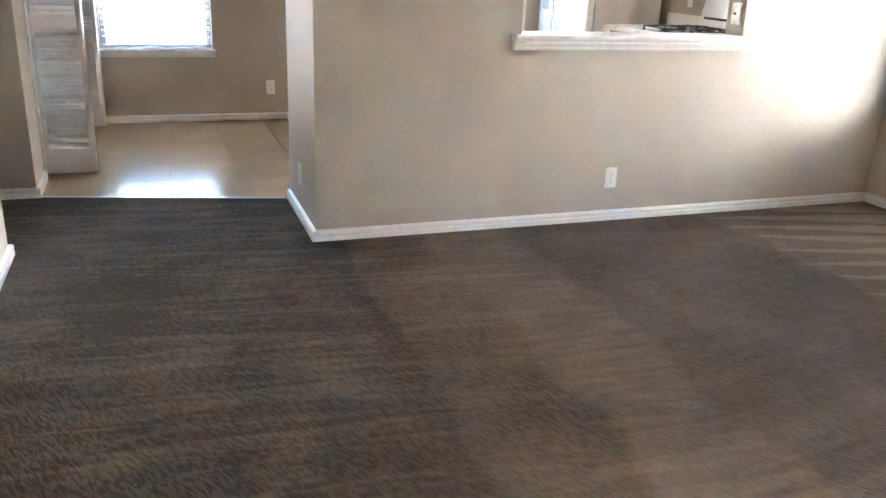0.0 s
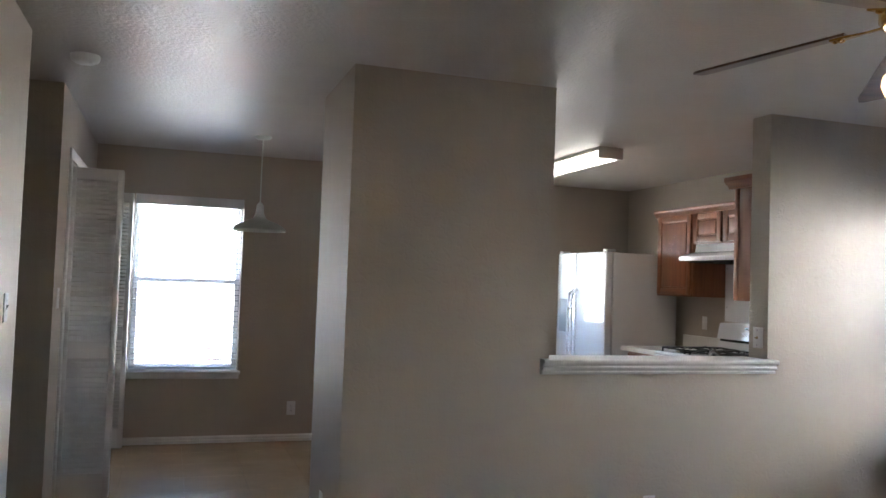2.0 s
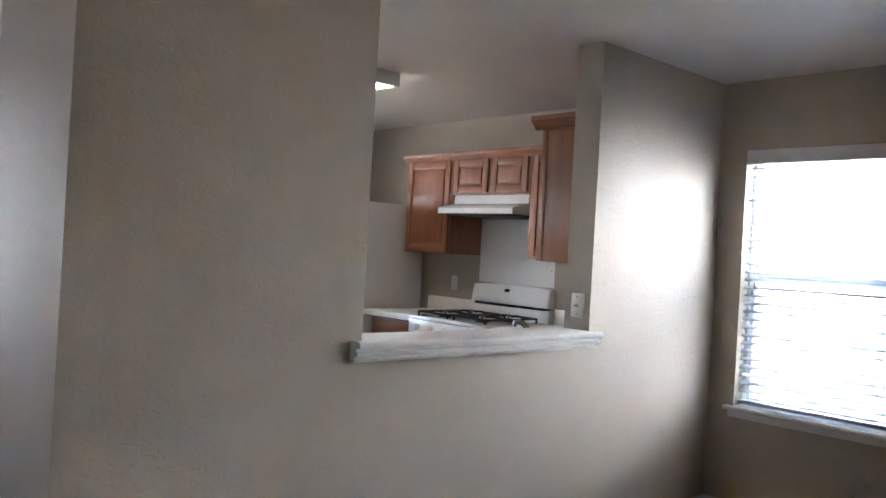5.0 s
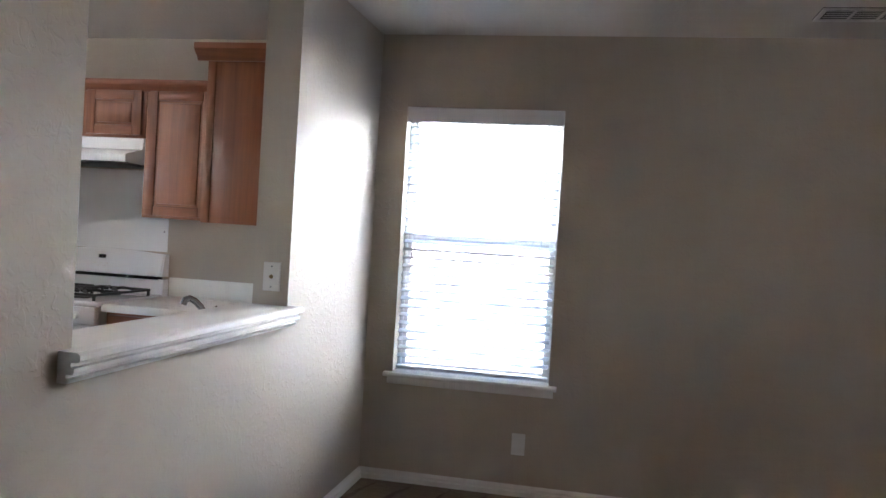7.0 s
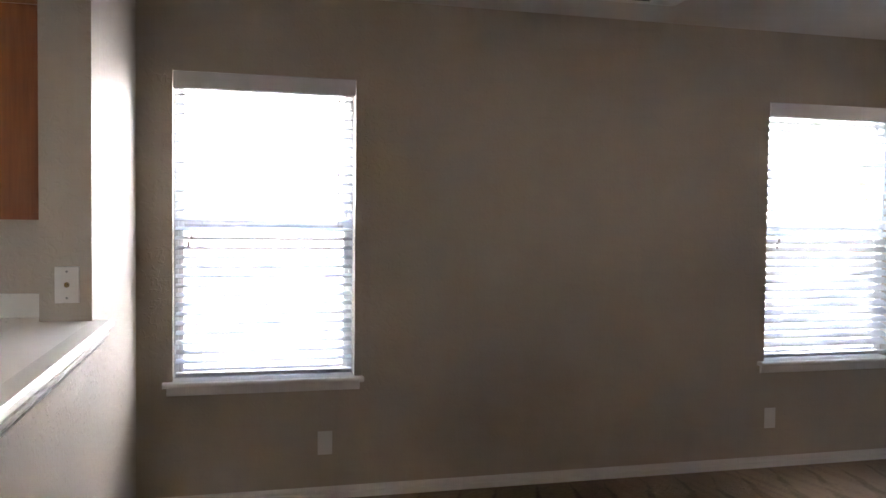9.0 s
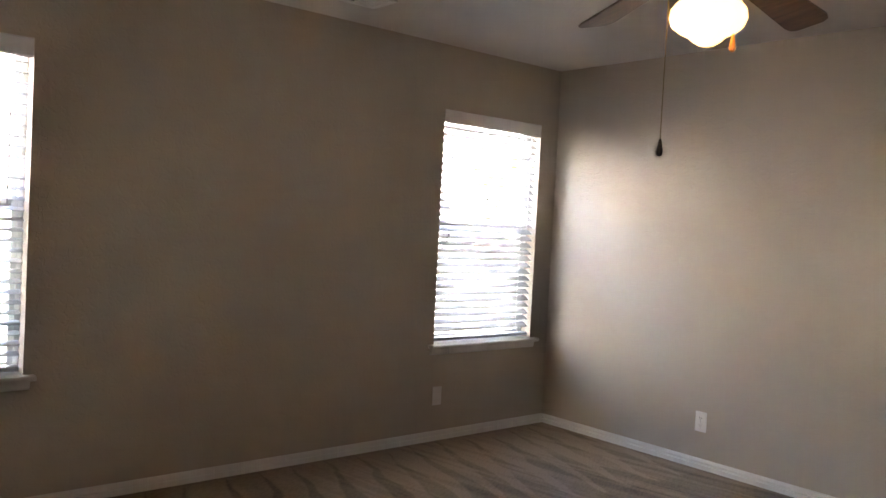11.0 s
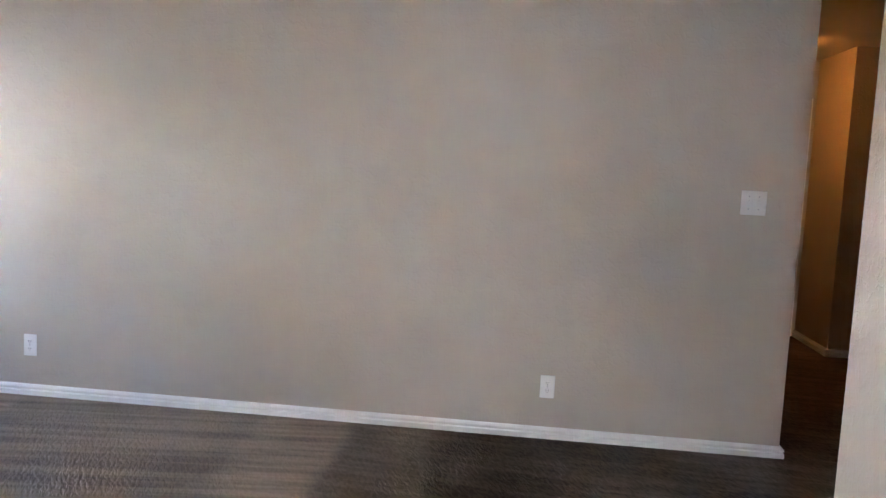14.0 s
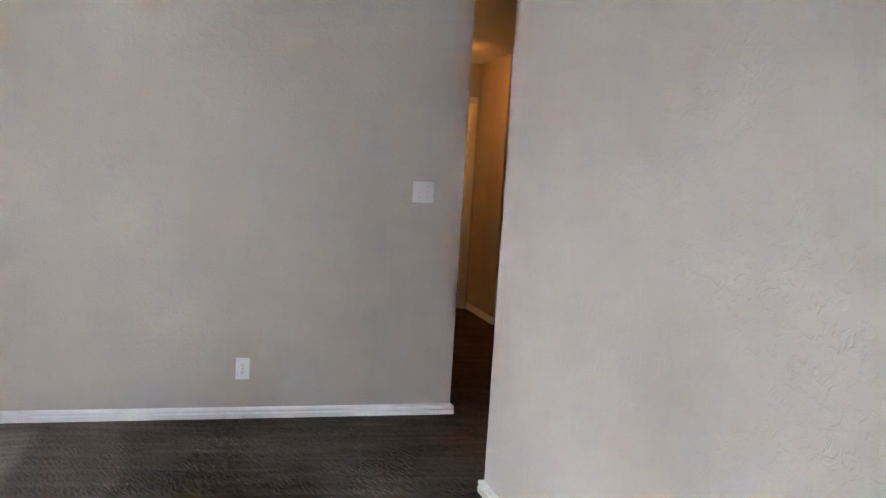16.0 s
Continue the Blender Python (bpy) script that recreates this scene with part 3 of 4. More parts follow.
# ---- living room ----
def ceiling_fan():
    c = (1.93, 2.144)
    root = thing("ceiling_fan", "brass ceiling fan with five walnut blades and a lit globe", "ceiling fan", (*c, H))
    bm = bmesh.new()
    add_lathe(bm, [(0.075, 0.0), (0.075, -0.012), (0.062, -0.035), (0.03, -0.055), (0.018, -0.06)])
    part("canopy", bm, BRASS, root)
    bm = bmesh.new()
    add_tube(bm, (0, 0, -0.055), (0, 0, -0.20), 0.013)
    part("downrod", bm, BRASS, root)
    bm = bmesh.new()
    add_lathe(bm, [(0.03, -0.19), (0.075, -0.20), (0.105, -0.225), (0.115, -0.25), (0.115, -0.285), (0.10, -0.31), (0.085, -0.325), (0.06, -0.335)])
    part("motor_housing", bm, BRASS, root, "polished brass motor housing")
    bm = bmesh.new()
    add_lathe(bm, [(0.055, -0.333), (0.06, -0.34), (0.062, -0.376), (0.072, -0.382), (0.072, -0.392), (0.05, -0.394)])
    part("light_fitter", bm, BRASS, root)
    bm = bmesh.new()
    add_lathe(bm, [(0.060, -0.390), (0.066, -0.404), (0.090, -0.420), (0.104, -0.438), (0.107, -0.460), (0.098, -0.484), (0.076, -0.501), (0.052, -0.512),
                   (0.040, -0.525), (0.022, -0.536), (0.004, -0.540)])
    part("globe", bm, GLOBE, root, "lit opal glass globe", 60)
    bmi, bmb = bmesh.new(), bmesh.new()
    add_prism(bmi, [(0.07, -0.018), (0.15, -0.012), (0.20, -0.045), (0.235, -0.045), (0.235, 0.045), (0.20, 0.045), (0.15, 0.012), (0.09, 0.018)], "z", -0.006, 0.0)
    for x, y in ((0.212, -0.025), (0.212, 0.025), (0.225, 0.0)):
        add_lathe(bmi, [(0.008, -0.006), (0.008, -0.010), (0.004, -0.012)], (x, y, 0), 10)
    outline = [(0.195, -0.052), (0.575, -0.070), (0.602, -0.062), (0.615, -0.04), (0.615, 0.045), (0.602, 0.064), (0.575, 0.070), (0.195, 0.052)]
    add_prism(bmb, outline, "z", 0.0005, 0.0075)
    iron, blade = mesh_of(bmi, "blade_iron", BRASS, 30), mesh_of(bmb, "blade", BLADE, 30)
    for k in range(5):
        m = pose(0, 0, -0.278, 0, 0, -18 + 72 * k) @ pose(0, 0, 0, -12, 8, 0)
        for nm, me in (("blade_iron", iron), ("blade", blade)):
            o = new(nm, me)
            o.parent = root
            o.matrix_basis = m
    # pull chains: a long beaded one with a dark fob, a short one with an orange fob
    for ang, r, z1, mat, nm, s in ((33, 0.111, -0.812, DARKFOB, "pull_chain", 0.8), (-147, 0.070, -0.516, FOB, "light_pull_chain", 0.9)):
        x, y = r * math.cos(radians(ang)), r * math.sin(radians(ang))
        bm = bmesh.new()
        add_tube(bm, (x, y, -0.37), (x, y, z1), 0.0011, n=8)
        chain = part(nm, bm, HINGE, root)
        bm = bmesh.new()
        add_lathe(bm, [(0.002 * s, 0.010), (0.005 * s, 0.005), (0.007 * s, -0.005), (0.0105 * s, -0.024), (0.010 * s, -0.035), (0.004 * s, -0.040)], (x, y, z1), 14)
        part("fob", bm, mat, chain, "wooden fob")
    return root


ceiling_fan()


def outlet(at, normal_turn, label="white duplex outlet with cover plate on the wall", z_rot=0):
    """Plate in its own x-z plane, its front towards -y; normal_turn turns it about z."""
    root = thing("wall_outlet", label, "outlet", at, "wall outlets")
    root.rotation_euler = (0, 0, radians(normal_turn))
    bm = bmesh.new()
    add_box(bm, -0.036, -0.006, -0.058, 0.036, 0.001, 0.058, 0.004, 2)
    part("cover_plate", bm, PLASTIC, root)
    for z in (0.020, -0.020):
        bm = bmesh.new()
        add_prism(bm, [(0.0165 * math.cos(a) , z + 0.0145 * math.sin(a)) for a in [k * math.pi / 8 for k in range(16)]], "y", -0.0085, -0.004)
        rec = part("receptacle", bm, PLASTIC, root)
        for x, h in ((-0.006, 0.004), (0.006, 0.0032)):
            box_part("slot", x - 0.0012, -0.0095, z + 0.002 - h, x + 0.0012, -0.0080, z + 0.002 + h, DARK, rec, bevel=0)
        box_part("slot", -0.002, -0.0095, z - 0.010, 0.002, -0.0080, z - 0.006, DARK, rec, bevel=0)
    box_part("screw", -0.003, -0.0072, -0.003, 0.003, -0.005, 0.003, STEEL, root, bevel=0.001)
    return root


def blank_plate(at, turn, label):
    root = thing("cover_plate", label, "cover plate", at)
    root.rotation_euler = (0, 0, radians(turn))
    bm = bmesh.new()
    add_box(bm, -0.036, -0.005, -0.058, 0.036, 0.001, 0.058, 0.004, 2)
    part("plate", bm, PLASTIC, root)
    for z in (0.03, -0.03):
        bm = bmesh.new()
        add_tube(bm, (0, -0.0065, z), (0, -0.004, z), 0.003, n=10)
        part("screw", bm, STEEL, root)
    return root


def switch_plate(at, turn, gangs, label, mat=None):
    root = thing("light_switch", label, "light switch", at)
    root.rotation_euler = (0, 0, radians(turn))
    w = 0.036 + 0.023 * (gangs - 1)
    bm = bmesh.new()
    add_box(bm, -w, -0.006, -0.058, w, 0.001, 0.058, 0.004, 2)
    part("cover_plate", bm, mat or PLASTIC, root)
    for g in range(gangs):
        x = 0.046 * (g - (gangs - 1) / 2)
        bm = bmesh.new()
        add_prism(bm, [(-0.005, -0.011), (-0.012, 0.004), (-0.016, 0.010), (-0.005, 0.012)], "x", x - 0.005, x + 0.005)
        part("toggle", bm, mat or PLASTIC, root)
        for z in (0.03, -0.03):
            bm = bmesh.new()
            add_tube(bm, (x, -0.0072, z), (x, -0.005, z), 0.003, n=10)
            part("screw", bm, STEEL, root)
    return root


def jack_plate(at, turn, label):
    root = thing("cable_jack", label, "cable jack", at)
    root.rotation_euler = (0, 0, radians(turn))
    bm = bmesh.new()
    add_box(bm, -0.036, -0.012, -0.058, 0.036, 0.001, 0.058, 0.003, 2)
    part("cover_plate", bm, IVORY, root)
    bm = bmesh.new()
    add_tube(bm, (0, -0.012, 0), (0, -0.015, 0), 0.009, n=6)
    add_tube(bm, (0, -0.014, 0), (0, -0.026, 0), 0.0048, n=12)
    part("connector", bm, HINGE, root, "dark threaded connector")
    for z in (0.042, -0.042):
        bm = bmesh.new()
        add_tube(bm, (0, -0.0138, z), (0, -0.011, z), 0.004, n=10)
        part("screw", bm, STEEL, root)
    return root


outlet((2.517, PY, 0.268), 0)
outlet((0.430, SY, 0.286), 180)
outlet((3.183, SY, 0.292), 180)
outlet((PIER_W, 4.726, 0.258), -90)
outlet((KX, 6.64, 1.14), 90, "white duplex outlet on the kitchen wall beside the fridge")
outlet((1.092, NY, 0.298), 0, "white duplex outlet with cover plate in the dining room")
blank_plate((EX, 3.437, 0.293), 90, "white blank cover plate under the window")
outlet((EX, 0.957, 0.295), 90, "white duplex outlet under the corner window")
switch_plate((-0.488, SY, 1.259), 180, 2, "ivory two-gang light switch near the hall opening", IVORY)
switch_plate((WX, 4.135, 1.252), 90, 1, "steel light switch plate on the end of the wall", STEEL)
switch_plate((CLOSET_X, 5.58, 1.25), 90, 1, "white light switch beside the folding doors")
jack_plate((JAMB_E, 4.372, 1.162), -90, "ivory cable jack plate on the jamb of the pass-through")


def ceiling_vent(x0, y0, x1, y1):
    root = thing("ceiling_vent", "white metal air vent with louvres over a dark sheet in the ceiling", "air vent", ((x0 + x1) / 2, (y0 + y1) / 2, H))
    w, l = (x1 - x0) / 2, (y1 - y0) / 2
    # dark sheet stands in for the shade inside the open duct
    bm = bmesh.new()
    add_box(bm, -w, -l, -0.002, w, l, -0.0005)
    part("duct_shade", bm, DARK, root)
    fr = 0.022
    for a in ((-w, -l, -w + fr, l), (w - fr, -l, w, l), (-w + fr, -l, w - fr, -l + fr), (-w + fr, l - fr, w - fr, l)):
        box_part("frame", a[0], a[1], -0.010, a[2], a[3], -0.002, VENT, root)
    step = (2 * l - 2 * fr) / 3
    for k in (1, 2):
        y = -l + fr + k * step
        box_part("divider", -w + fr, y - 0.006, -0.010, w - fr, y + 0.006, -0.002, VENT, root)
    # one section throws its air south, two throw it east
    bm = bmesh.new()
    add_box(bm, -w + fr, -0.001, -0.007, w - fr, 0.001, 0.007, 0, rot=Matrix.Rotation(radians(42), 3, "X"))
    me = mesh_of(bm, "slat", VENT)
    for k in range(9):
        o = new("slat", me)
        o.parent = root
        o.location = (0, -l + fr + 0.010 + k * (step - 0.02) / 8, -0.008)
    bm = bmesh.new()
    add_box(bm, -0.001, -step / 2 + 0.007, -0.007, 0.001, step / 2 - 0.007, 0.007, 0, rot=Matrix.Rotation(radians(70), 3, "Y"))
    me = mesh_of(bm, "slat", VENT)
    for c in (-l + fr + 1.5 * step, -l + fr + 2.5 * step):
        for k in range(5):
            o = new("slat", me)
            o.parent = root
            o.location = (-w + fr + 0.018 + k * (2 * w - 2 * fr - 0.036) / 4, c, -0.008)


ceiling_vent(3.88, 1.80, 4.08, 2.20)

# smoke detector by the entry
sd = thing("smoke_detector", "white round smoke detector on the ceiling", "smoke detector", (-0.375, 4.735, H))
bm = bmesh.new()
add_lathe(bm, [(0.068, 0), (0.068, -0.016), (0.060, -0.030), (0.045, -0.038), (0.005, -0.040)])
part("body", bm, PLASTIC, sd)
bm = bmesh.new()
add_lathe(bm, [(0.012, -0.036), (0.012, -0.043), (0.003, -0.044)], (0.03, -0.02, 0), 12)
part("test_button", bm, PLASTIC, sd)


# ---- dining room ----
def pendant():
    x, y = 0.66, 6.59
    root = thing("pendant_lamp", "pale green enamel pendant lamp, unlit, hanging on a rod", "pendant lamp", (x, y, H))
    bm = bmesh.new()
    add_lathe(bm, [(0.062, 0), (0.062, -0.006), (0.05, -0.018), (0.012, -0.024)])
    part("canopy", bm, PENDANT, root)
    bm = bmesh.new()
    add_tube(bm, (0, 0, -0.02), (0, 0, -0.50), 0.0045, n=10)
    part("stem", bm, PENDANT, root)
    bm = bmesh.new()
    add_lathe(bm, [(0.008, -0.485), (0.020, -0.495), (0.026, -0.51), (0.030, -0.565), (0.044, -0.592)], n=24)
    part("socket_cap", bm, PENDANT, root)
    bm = bmesh.new()
    outer = [(0.036, -0.585), (0.050, -0.606), (0.080, -0.620), (0.125, -0.637), (0.165, -0.656), (0.187, -0.678), (0.193, -0.690), (0.188, -0.696)]
    inner = [(r - 0.006, z - 0.006) for r, z in reversed(outer[:-2])]
    add_lathe(bm, outer + inner, n=48)
    part("shade", bm, PENDANT, root, "flared enamel shade")
    bm = bmesh.new()
    add_lathe(bm, [(0.012, -0.57), (0.03, -0.61), (0.028, -0.64), (0.01, -0.655)], n=20)
    part("bulb", bm, PLASTIC, root)


pendant()


def bifold(name, y, turn_a, turn_b):
    """A folded pair of louvred panels standing out from the closet's opening."""
    root = thing("bifold_door", name, "folding door", (CLOSET_X + 0.0, y, 0.0), "closet folding doors", "")
    W, T, Z0, Z1 = 0.30, 0.028, 0.034, 2.038
    bmf = bmesh.new()
    st = 0.033
    add_box(bmf, 0, -T / 2, Z0, st, T / 2, Z1, 0.003, 2)
    add_box(bmf, W - st, -T / 2, Z0, W, T / 2, Z1, 0.003, 2)
    for a, b in ((Z0, 0.19), (0.88, 0.985), (1.965, Z1)):
        add_box(bmf, st, -T / 2 + 0.001, a, W - st, T / 2 - 0.001, b, 0.002, 1)
    fme = mesh_of(bmf, "panel_frame", DOORPAINT, 30)
    bml = bmesh.new()
    add_box(bml, st, -0.003, -0.0165, W - st, 0.003, 0.0165, 0.002, 1)
    for v in bml.verts:
        v.co = Matrix.Rotation(radians(-46), 3, "X") @ v.co
    lme = mesh_of(bml, "louvre", DOORPAINT, 30)
    for (ox, oy), turn in turn_a, turn_b:
        fr = new("panel", fme)
        fr.parent = root
        fr.matrix_basis = pose(ox, oy, 0, 0, 0, turn)
        for a, b in ((0.19, 0.88), (0.985, 1.965)):
            n = int(round((b - a) / 0.0295))
            for k in range(n):
                o = new("louvre", lme)
                o.parent = fr
                o.location = (0, 0, a + (k + 0.5) * (b - a) / n)
    return root


bifold("white louvred folding door, folded open beside the closet", 5.925, ((0.0, -0.02), 0.0), ((0.002, 0.030), 5.0))
bifold("white louvred folding door, folded open by the window wall", 7.47, ((0.0, 0.01), -1.0), ((0.002, -0.035), -6.0))

# casing round the closet's opening
casing = tagged(new("closet_casing"), "white painted casing round the closet opening", "casing", kind="structure")
for a, b, c, d in ((5.79, 5.86, 0.0, 2.075), (7.50, 7.565, 0.0, 2.075), (5.79, 7.565, 2.075, 2.14)):
    box_part("casing_board", CLOSET_X, a, c, CLOSET_X + 0.014, b, d, TRIM, casing, bevel=0.004)
for a, b in ((5.86, 5.872), (7.488, 7.50)):
    box_part("jamb_board", CLOSET_X - 0.12, a, 0.0, CLOSET_X, b, 2.063, TRIM, casing, bevel=0.001)
box_part("head_board", CLOSET_X - 0.12, 5.86, 2.063, CLOSET_X, 7.50, 2.075, TRIM, casing, bevel=0.001)

# ---- hall ----
door = tagged(new("door_1"), "white panelled hall door, closed, with brass hinges", "door", kind="structure")
door.location = (DOOR_L, HALL_S - 0.04, 0)
bm = bmesh.new()
dw = DOOR_R - DOOR_L
add_box(bm, 0.004, -0.035, 0.036, dw - 0.004, 0.0, 2.035, 0.003, 1)
slab = part("slab", bm, DOORPAINT, door)
for a, b, c, d in ((0.11, 0.35, 0.22, 0.88), (0.42, 0.66, 0.22, 0.88), (0.11, 0.35, 1.0, 1.55), (0.42, 0.66, 1.0, 1.55), (0.11, 0.35, 1.65, 1.90), (0.42, 0.66, 1.65, 1.90)):
    bm = bmesh.new()
    add_box(bm, a, -0.002, c, b, 0.006, d, 0.006, 2)
    part("raised_panel", bm, DOORPAINT, slab)
for z in (0.28, 1.02, 1.80):
    bm = bmesh.new()
    add_tube(bm, (-0.001, 0.008, z - 0.05), (-0.001, 0.008, z + 0.05), 0.007, n=10)
    add_box(bm, 0.002, -0.001, z - 0.05, 0.030, 0.002, z + 0.05)
    part("hinge", bm, HINGE, door)
bm = bmesh.new()
add_lathe(bm, [(0.03, 0), (0.028, 0.006), (0.011, 0.012), (0.011, 0.03), (0.026, 0.042), (0.027, 0.055), (0.012, 0.066)], n=20)
for v in bm.verts:
    v.co = Vector((dw - 0.06 + v.co.x, v.co.z, 0.96 + v.co.y))
part("knob", bm, HINGE, door)
for a, b, c, d in ((-0.019, 0.0, 0.0, 2.058), (dw, dw + 0.019, 0.0, 2.058), (0.0, dw, 2.040, 2.058)):
    box_part("jamb_board", a, -0.079, c, b, 0.039, d, TRIM, door, bevel=0.001)
for a, b, c, d in ((-0.078, -0.006, 0.0, 2.048), (dw + 0.006, dw + 0.07, 0.0, 2.048), (-0.078, dw + 0.07, 2.048, 2.115)):
    box_part("casing_board", a, 0.04, c, b, 0.054, d, TRIM, door, bevel=0.004)

hl = thing("hall_ceiling_light", "lit warm ceiling light with a shallow glass dome", "ceiling light", (-1.30, -2.50, H))
bm = bmesh.new()
add_lathe(bm, [(0.135, 0), (0.14, -0.012), (0.13, -0.022), (0.10, -0.024)])
part("base", bm, BRASS, hl)
bm = bmesh.new()
add_lathe(bm, [(0.125, -0.02), (0.122, -0.045), (0.10, -0.075), (0.06, -0.094), (0.004, -0.10)])
part("dome", bm, HALLGLOBE, hl, "lit amber glass dome", 60)


# ---- kitchen ----
back_door = tagged(new("door_2"), "white half-glazed back door on the kitchen's far wall", "door", kind="structure")
back_door.location = (2.74, KNY, 0)
slab = new("slab")
slab.parent = back_door
for nm, a, b, c, d in (("stile", 0.022, 0.125, 0.01, 2.028), ("stile", 0.695, 0.798, 0.01, 2.028), ("rail", 0.125, 0.695, 0.01, 0.24), ("rail", 0.125, 0.695, 0.98, 1.10), ("rail", 0.125, 0.695, 1.90, 2.028)):
    box_part(nm, a, 0.05, max(c, FZ + 0.01), b, 0.092, d, DOORPAINT, slab, bevel=0.003)
box_part("panel", 0.12, 0.062, 0.235, 0.70, 0.082, 0.985, DOORPAINT, slab, bevel=0.004)
pane = box_part("pane", 0.12, 0.068, 1.095, 0.70, 0.074, 1.905, GLASS, slab, bevel=0)
pane.visible_shadow = False
for a, b, c, d in ((0.0, 0.02, 0.0, 2.05), (0.80, 0.82, 0.0, 2.05), (0.02, 0.80, 2.03, 2.05)):
    box_part("jamb_board", a + 0.0005, 0.0, c, b - 0.0005, 0.15, d - 0.001, TRIM, back_door, bevel=0.001)
for a, b, c, d in ((-0.062, 0.004, 0.0, 2.046), (0.816, 0.882, 0.0, 2.046), (-0.062, 0.882, 2.046, 2.112)):
    box_part("casing_board", a, -0.016, c, b, -0.001, d, TRIM, back_door, bevel=0.004)
bm = bmesh.new()
add_lathe(bm, [(0.03, 0), (0.028, 0.006), (0.011, 0.012), (0.011, 0.03), (0.026, 0.042), (0.027, 0.055), (0.012, 0.066)], n=20)
for v in bm.verts:
    v.co = Vector((0.075 + v.co.x, 0.05 - v.co.z, 0.96 + v.co.y))
part("knob", bm, HINGE, back_door)


def panel_door(parent, axis, at, sign, lo, hi, z0, z1):
    """A raised-panel cabinet door. axis: the way it runs; at: its back; sign: the way it faces."""
    d = new("door")
    d.parent = parent
    fr = 0.052

    def bx(nm, u0, u1, d0, d1, a, b, mat, bevel):
        p, q = at + sign * d0, at + sign * d1
        return box_part(nm, *((u0, p, a, u1, q, b) if axis == "x" else (p, u0, a, q, u1, b)), mat, d, bevel=bevel)

    rail = OAKX if axis == "x" else OAKH
    bx("stile", lo, lo + fr, 0, 0.019, z0, z1, OAK, 0.004)
    bx("stile", hi - fr, hi, 0, 0.019, z0, z1, OAK, 0.004)
    bx("rail", lo + fr, hi - fr, 0, 0.018, z0, z0 + fr, rail, 0.004)
    bx("rail", lo + fr, hi - fr, 0, 0.018, z1 - fr, z1, rail, 0.004)
    bx("panel_field", lo + fr, hi - fr, 0, 0.008, z0 + fr, z1 - fr, OAK, 0.0)
    bx("raised_panel", lo + fr + 0.014, hi - fr - 0.014, 0.004, 0.016, z0 + fr + 0.014, z1 - fr - 0.014, OAK, 0.008)
    return d


def wall_cabinet(label, y0, y1, z0, z1, doors, x0=4.24):
    root = thing("wall_cabinet", label, "cabinet", (KX, (y0 + y1) / 2, z0), "kitchen wall cabinets")
    inv = Matrix.Translation((-KX, -(y0 + y1) / 2, -z0))
    kids = []
    b = box_part("body", x0, y0 + 0.001, z0, KX - 0.001, y1 - 0.001, z1, OAK, root, bevel=0.002)
    kids.append(b)
    for a, c in doors:
        kids.append(panel_door(root, "y", x0, -1, a, c, z0 + 0.015, z1 - 0.025))
    for k in kids:
        k.matrix_basis = inv @ k.matrix_basis
    return root


CZ0, CZ1 = 1.37, 2.095
wall_cabinet("reddish oak wall cabinet beside the fridge", 6.366, 6.890, CZ0, CZ1, [(6.386, 6.870)])
wall_cabinet("short reddish oak cabinet over the range hood", 5.591, 6.365, 1.81, CZ1, [(5.611, 5.955), (5.99, 6.345)])
wall_cabinet("reddish oak wall cabinet in the kitchen corner", 4.80, 5.590, CZ0, CZ1, [(5.19, 5.565)])

pc = thing("wall_cabinet", "reddish oak wall cabinet with plain end panel behind the pass-through", "cabinet", (3.9, PY + PASS_T, CZ0), "kitchen wall cabinets")
pinv = Matrix.Translation((-3.9, -PY - PASS_T, -CZ0))
b = box_part("body", 3.41, PY + PASS_T + 0.001, CZ0 - 0.005, KX - 0.002, 4.775, CZ1 + 0.005, OAK, pc, bevel=0.002)
b.matrix_basis = pinv
b = box_part("face_stile", 3.406, 4.745, CZ0 - 0.005, 3.46, 4.784, CZ1, OAK, pc, bevel=0.003)
b.matrix_basis = pinv
b = panel_door(pc, "x", 4.776, 1, 3.47, 3.80, CZ0 + 0.015, CZ1 - 0.025)
b.matrix_basis = pinv

# crown moulding: one run along the east cabinets, one round the end cabinet
CROWN = [(0.0, -0.030), (0.010, -0.030), (0.014, -0.018), (0.030, 0.0), (0.040, 0.012), (0.040, 0.034), (0.0, 0.034)]
crown = tagged(new("cabinet_crown"), "reddish oak crown moulding on the wall cabinets", "moulding")
crown.location = (4.24, 5.67, CZ1)
bm = bmesh.new()
add_prism(bm, [(-o, z) for o, z in CROWN], "y", -0.90, 1.245)
part("crown_run", bm, OAKH, crown)
bm = bmesh.new()
add_box(bm, 0.0005, -0.89, 0.0, 0.325, 1.205, 0.03)
part("cabinet_top", bm, OAK, crown)
crown2 = tagged(new("cabinet_crown"), "reddish oak crown moulding on the end cabinet", "moulding")
crown2.location = (3.41, 4.775, CZ1 + 0.005)
bm = bmesh.new()
add_prism(bm, [(-o * 1.3, z * 1.1) for o, z in CROWN], "y", -0.318, 0.055)
part("crown_run", bm, OAKH, crown2)
bm = bmesh.new()
add_prism(bm, [(o * 1.3, z * 1.1) for o, z in CROWN], "x", 0.002, 0.80)
part("crown_run", bm, OAKX, crown2)


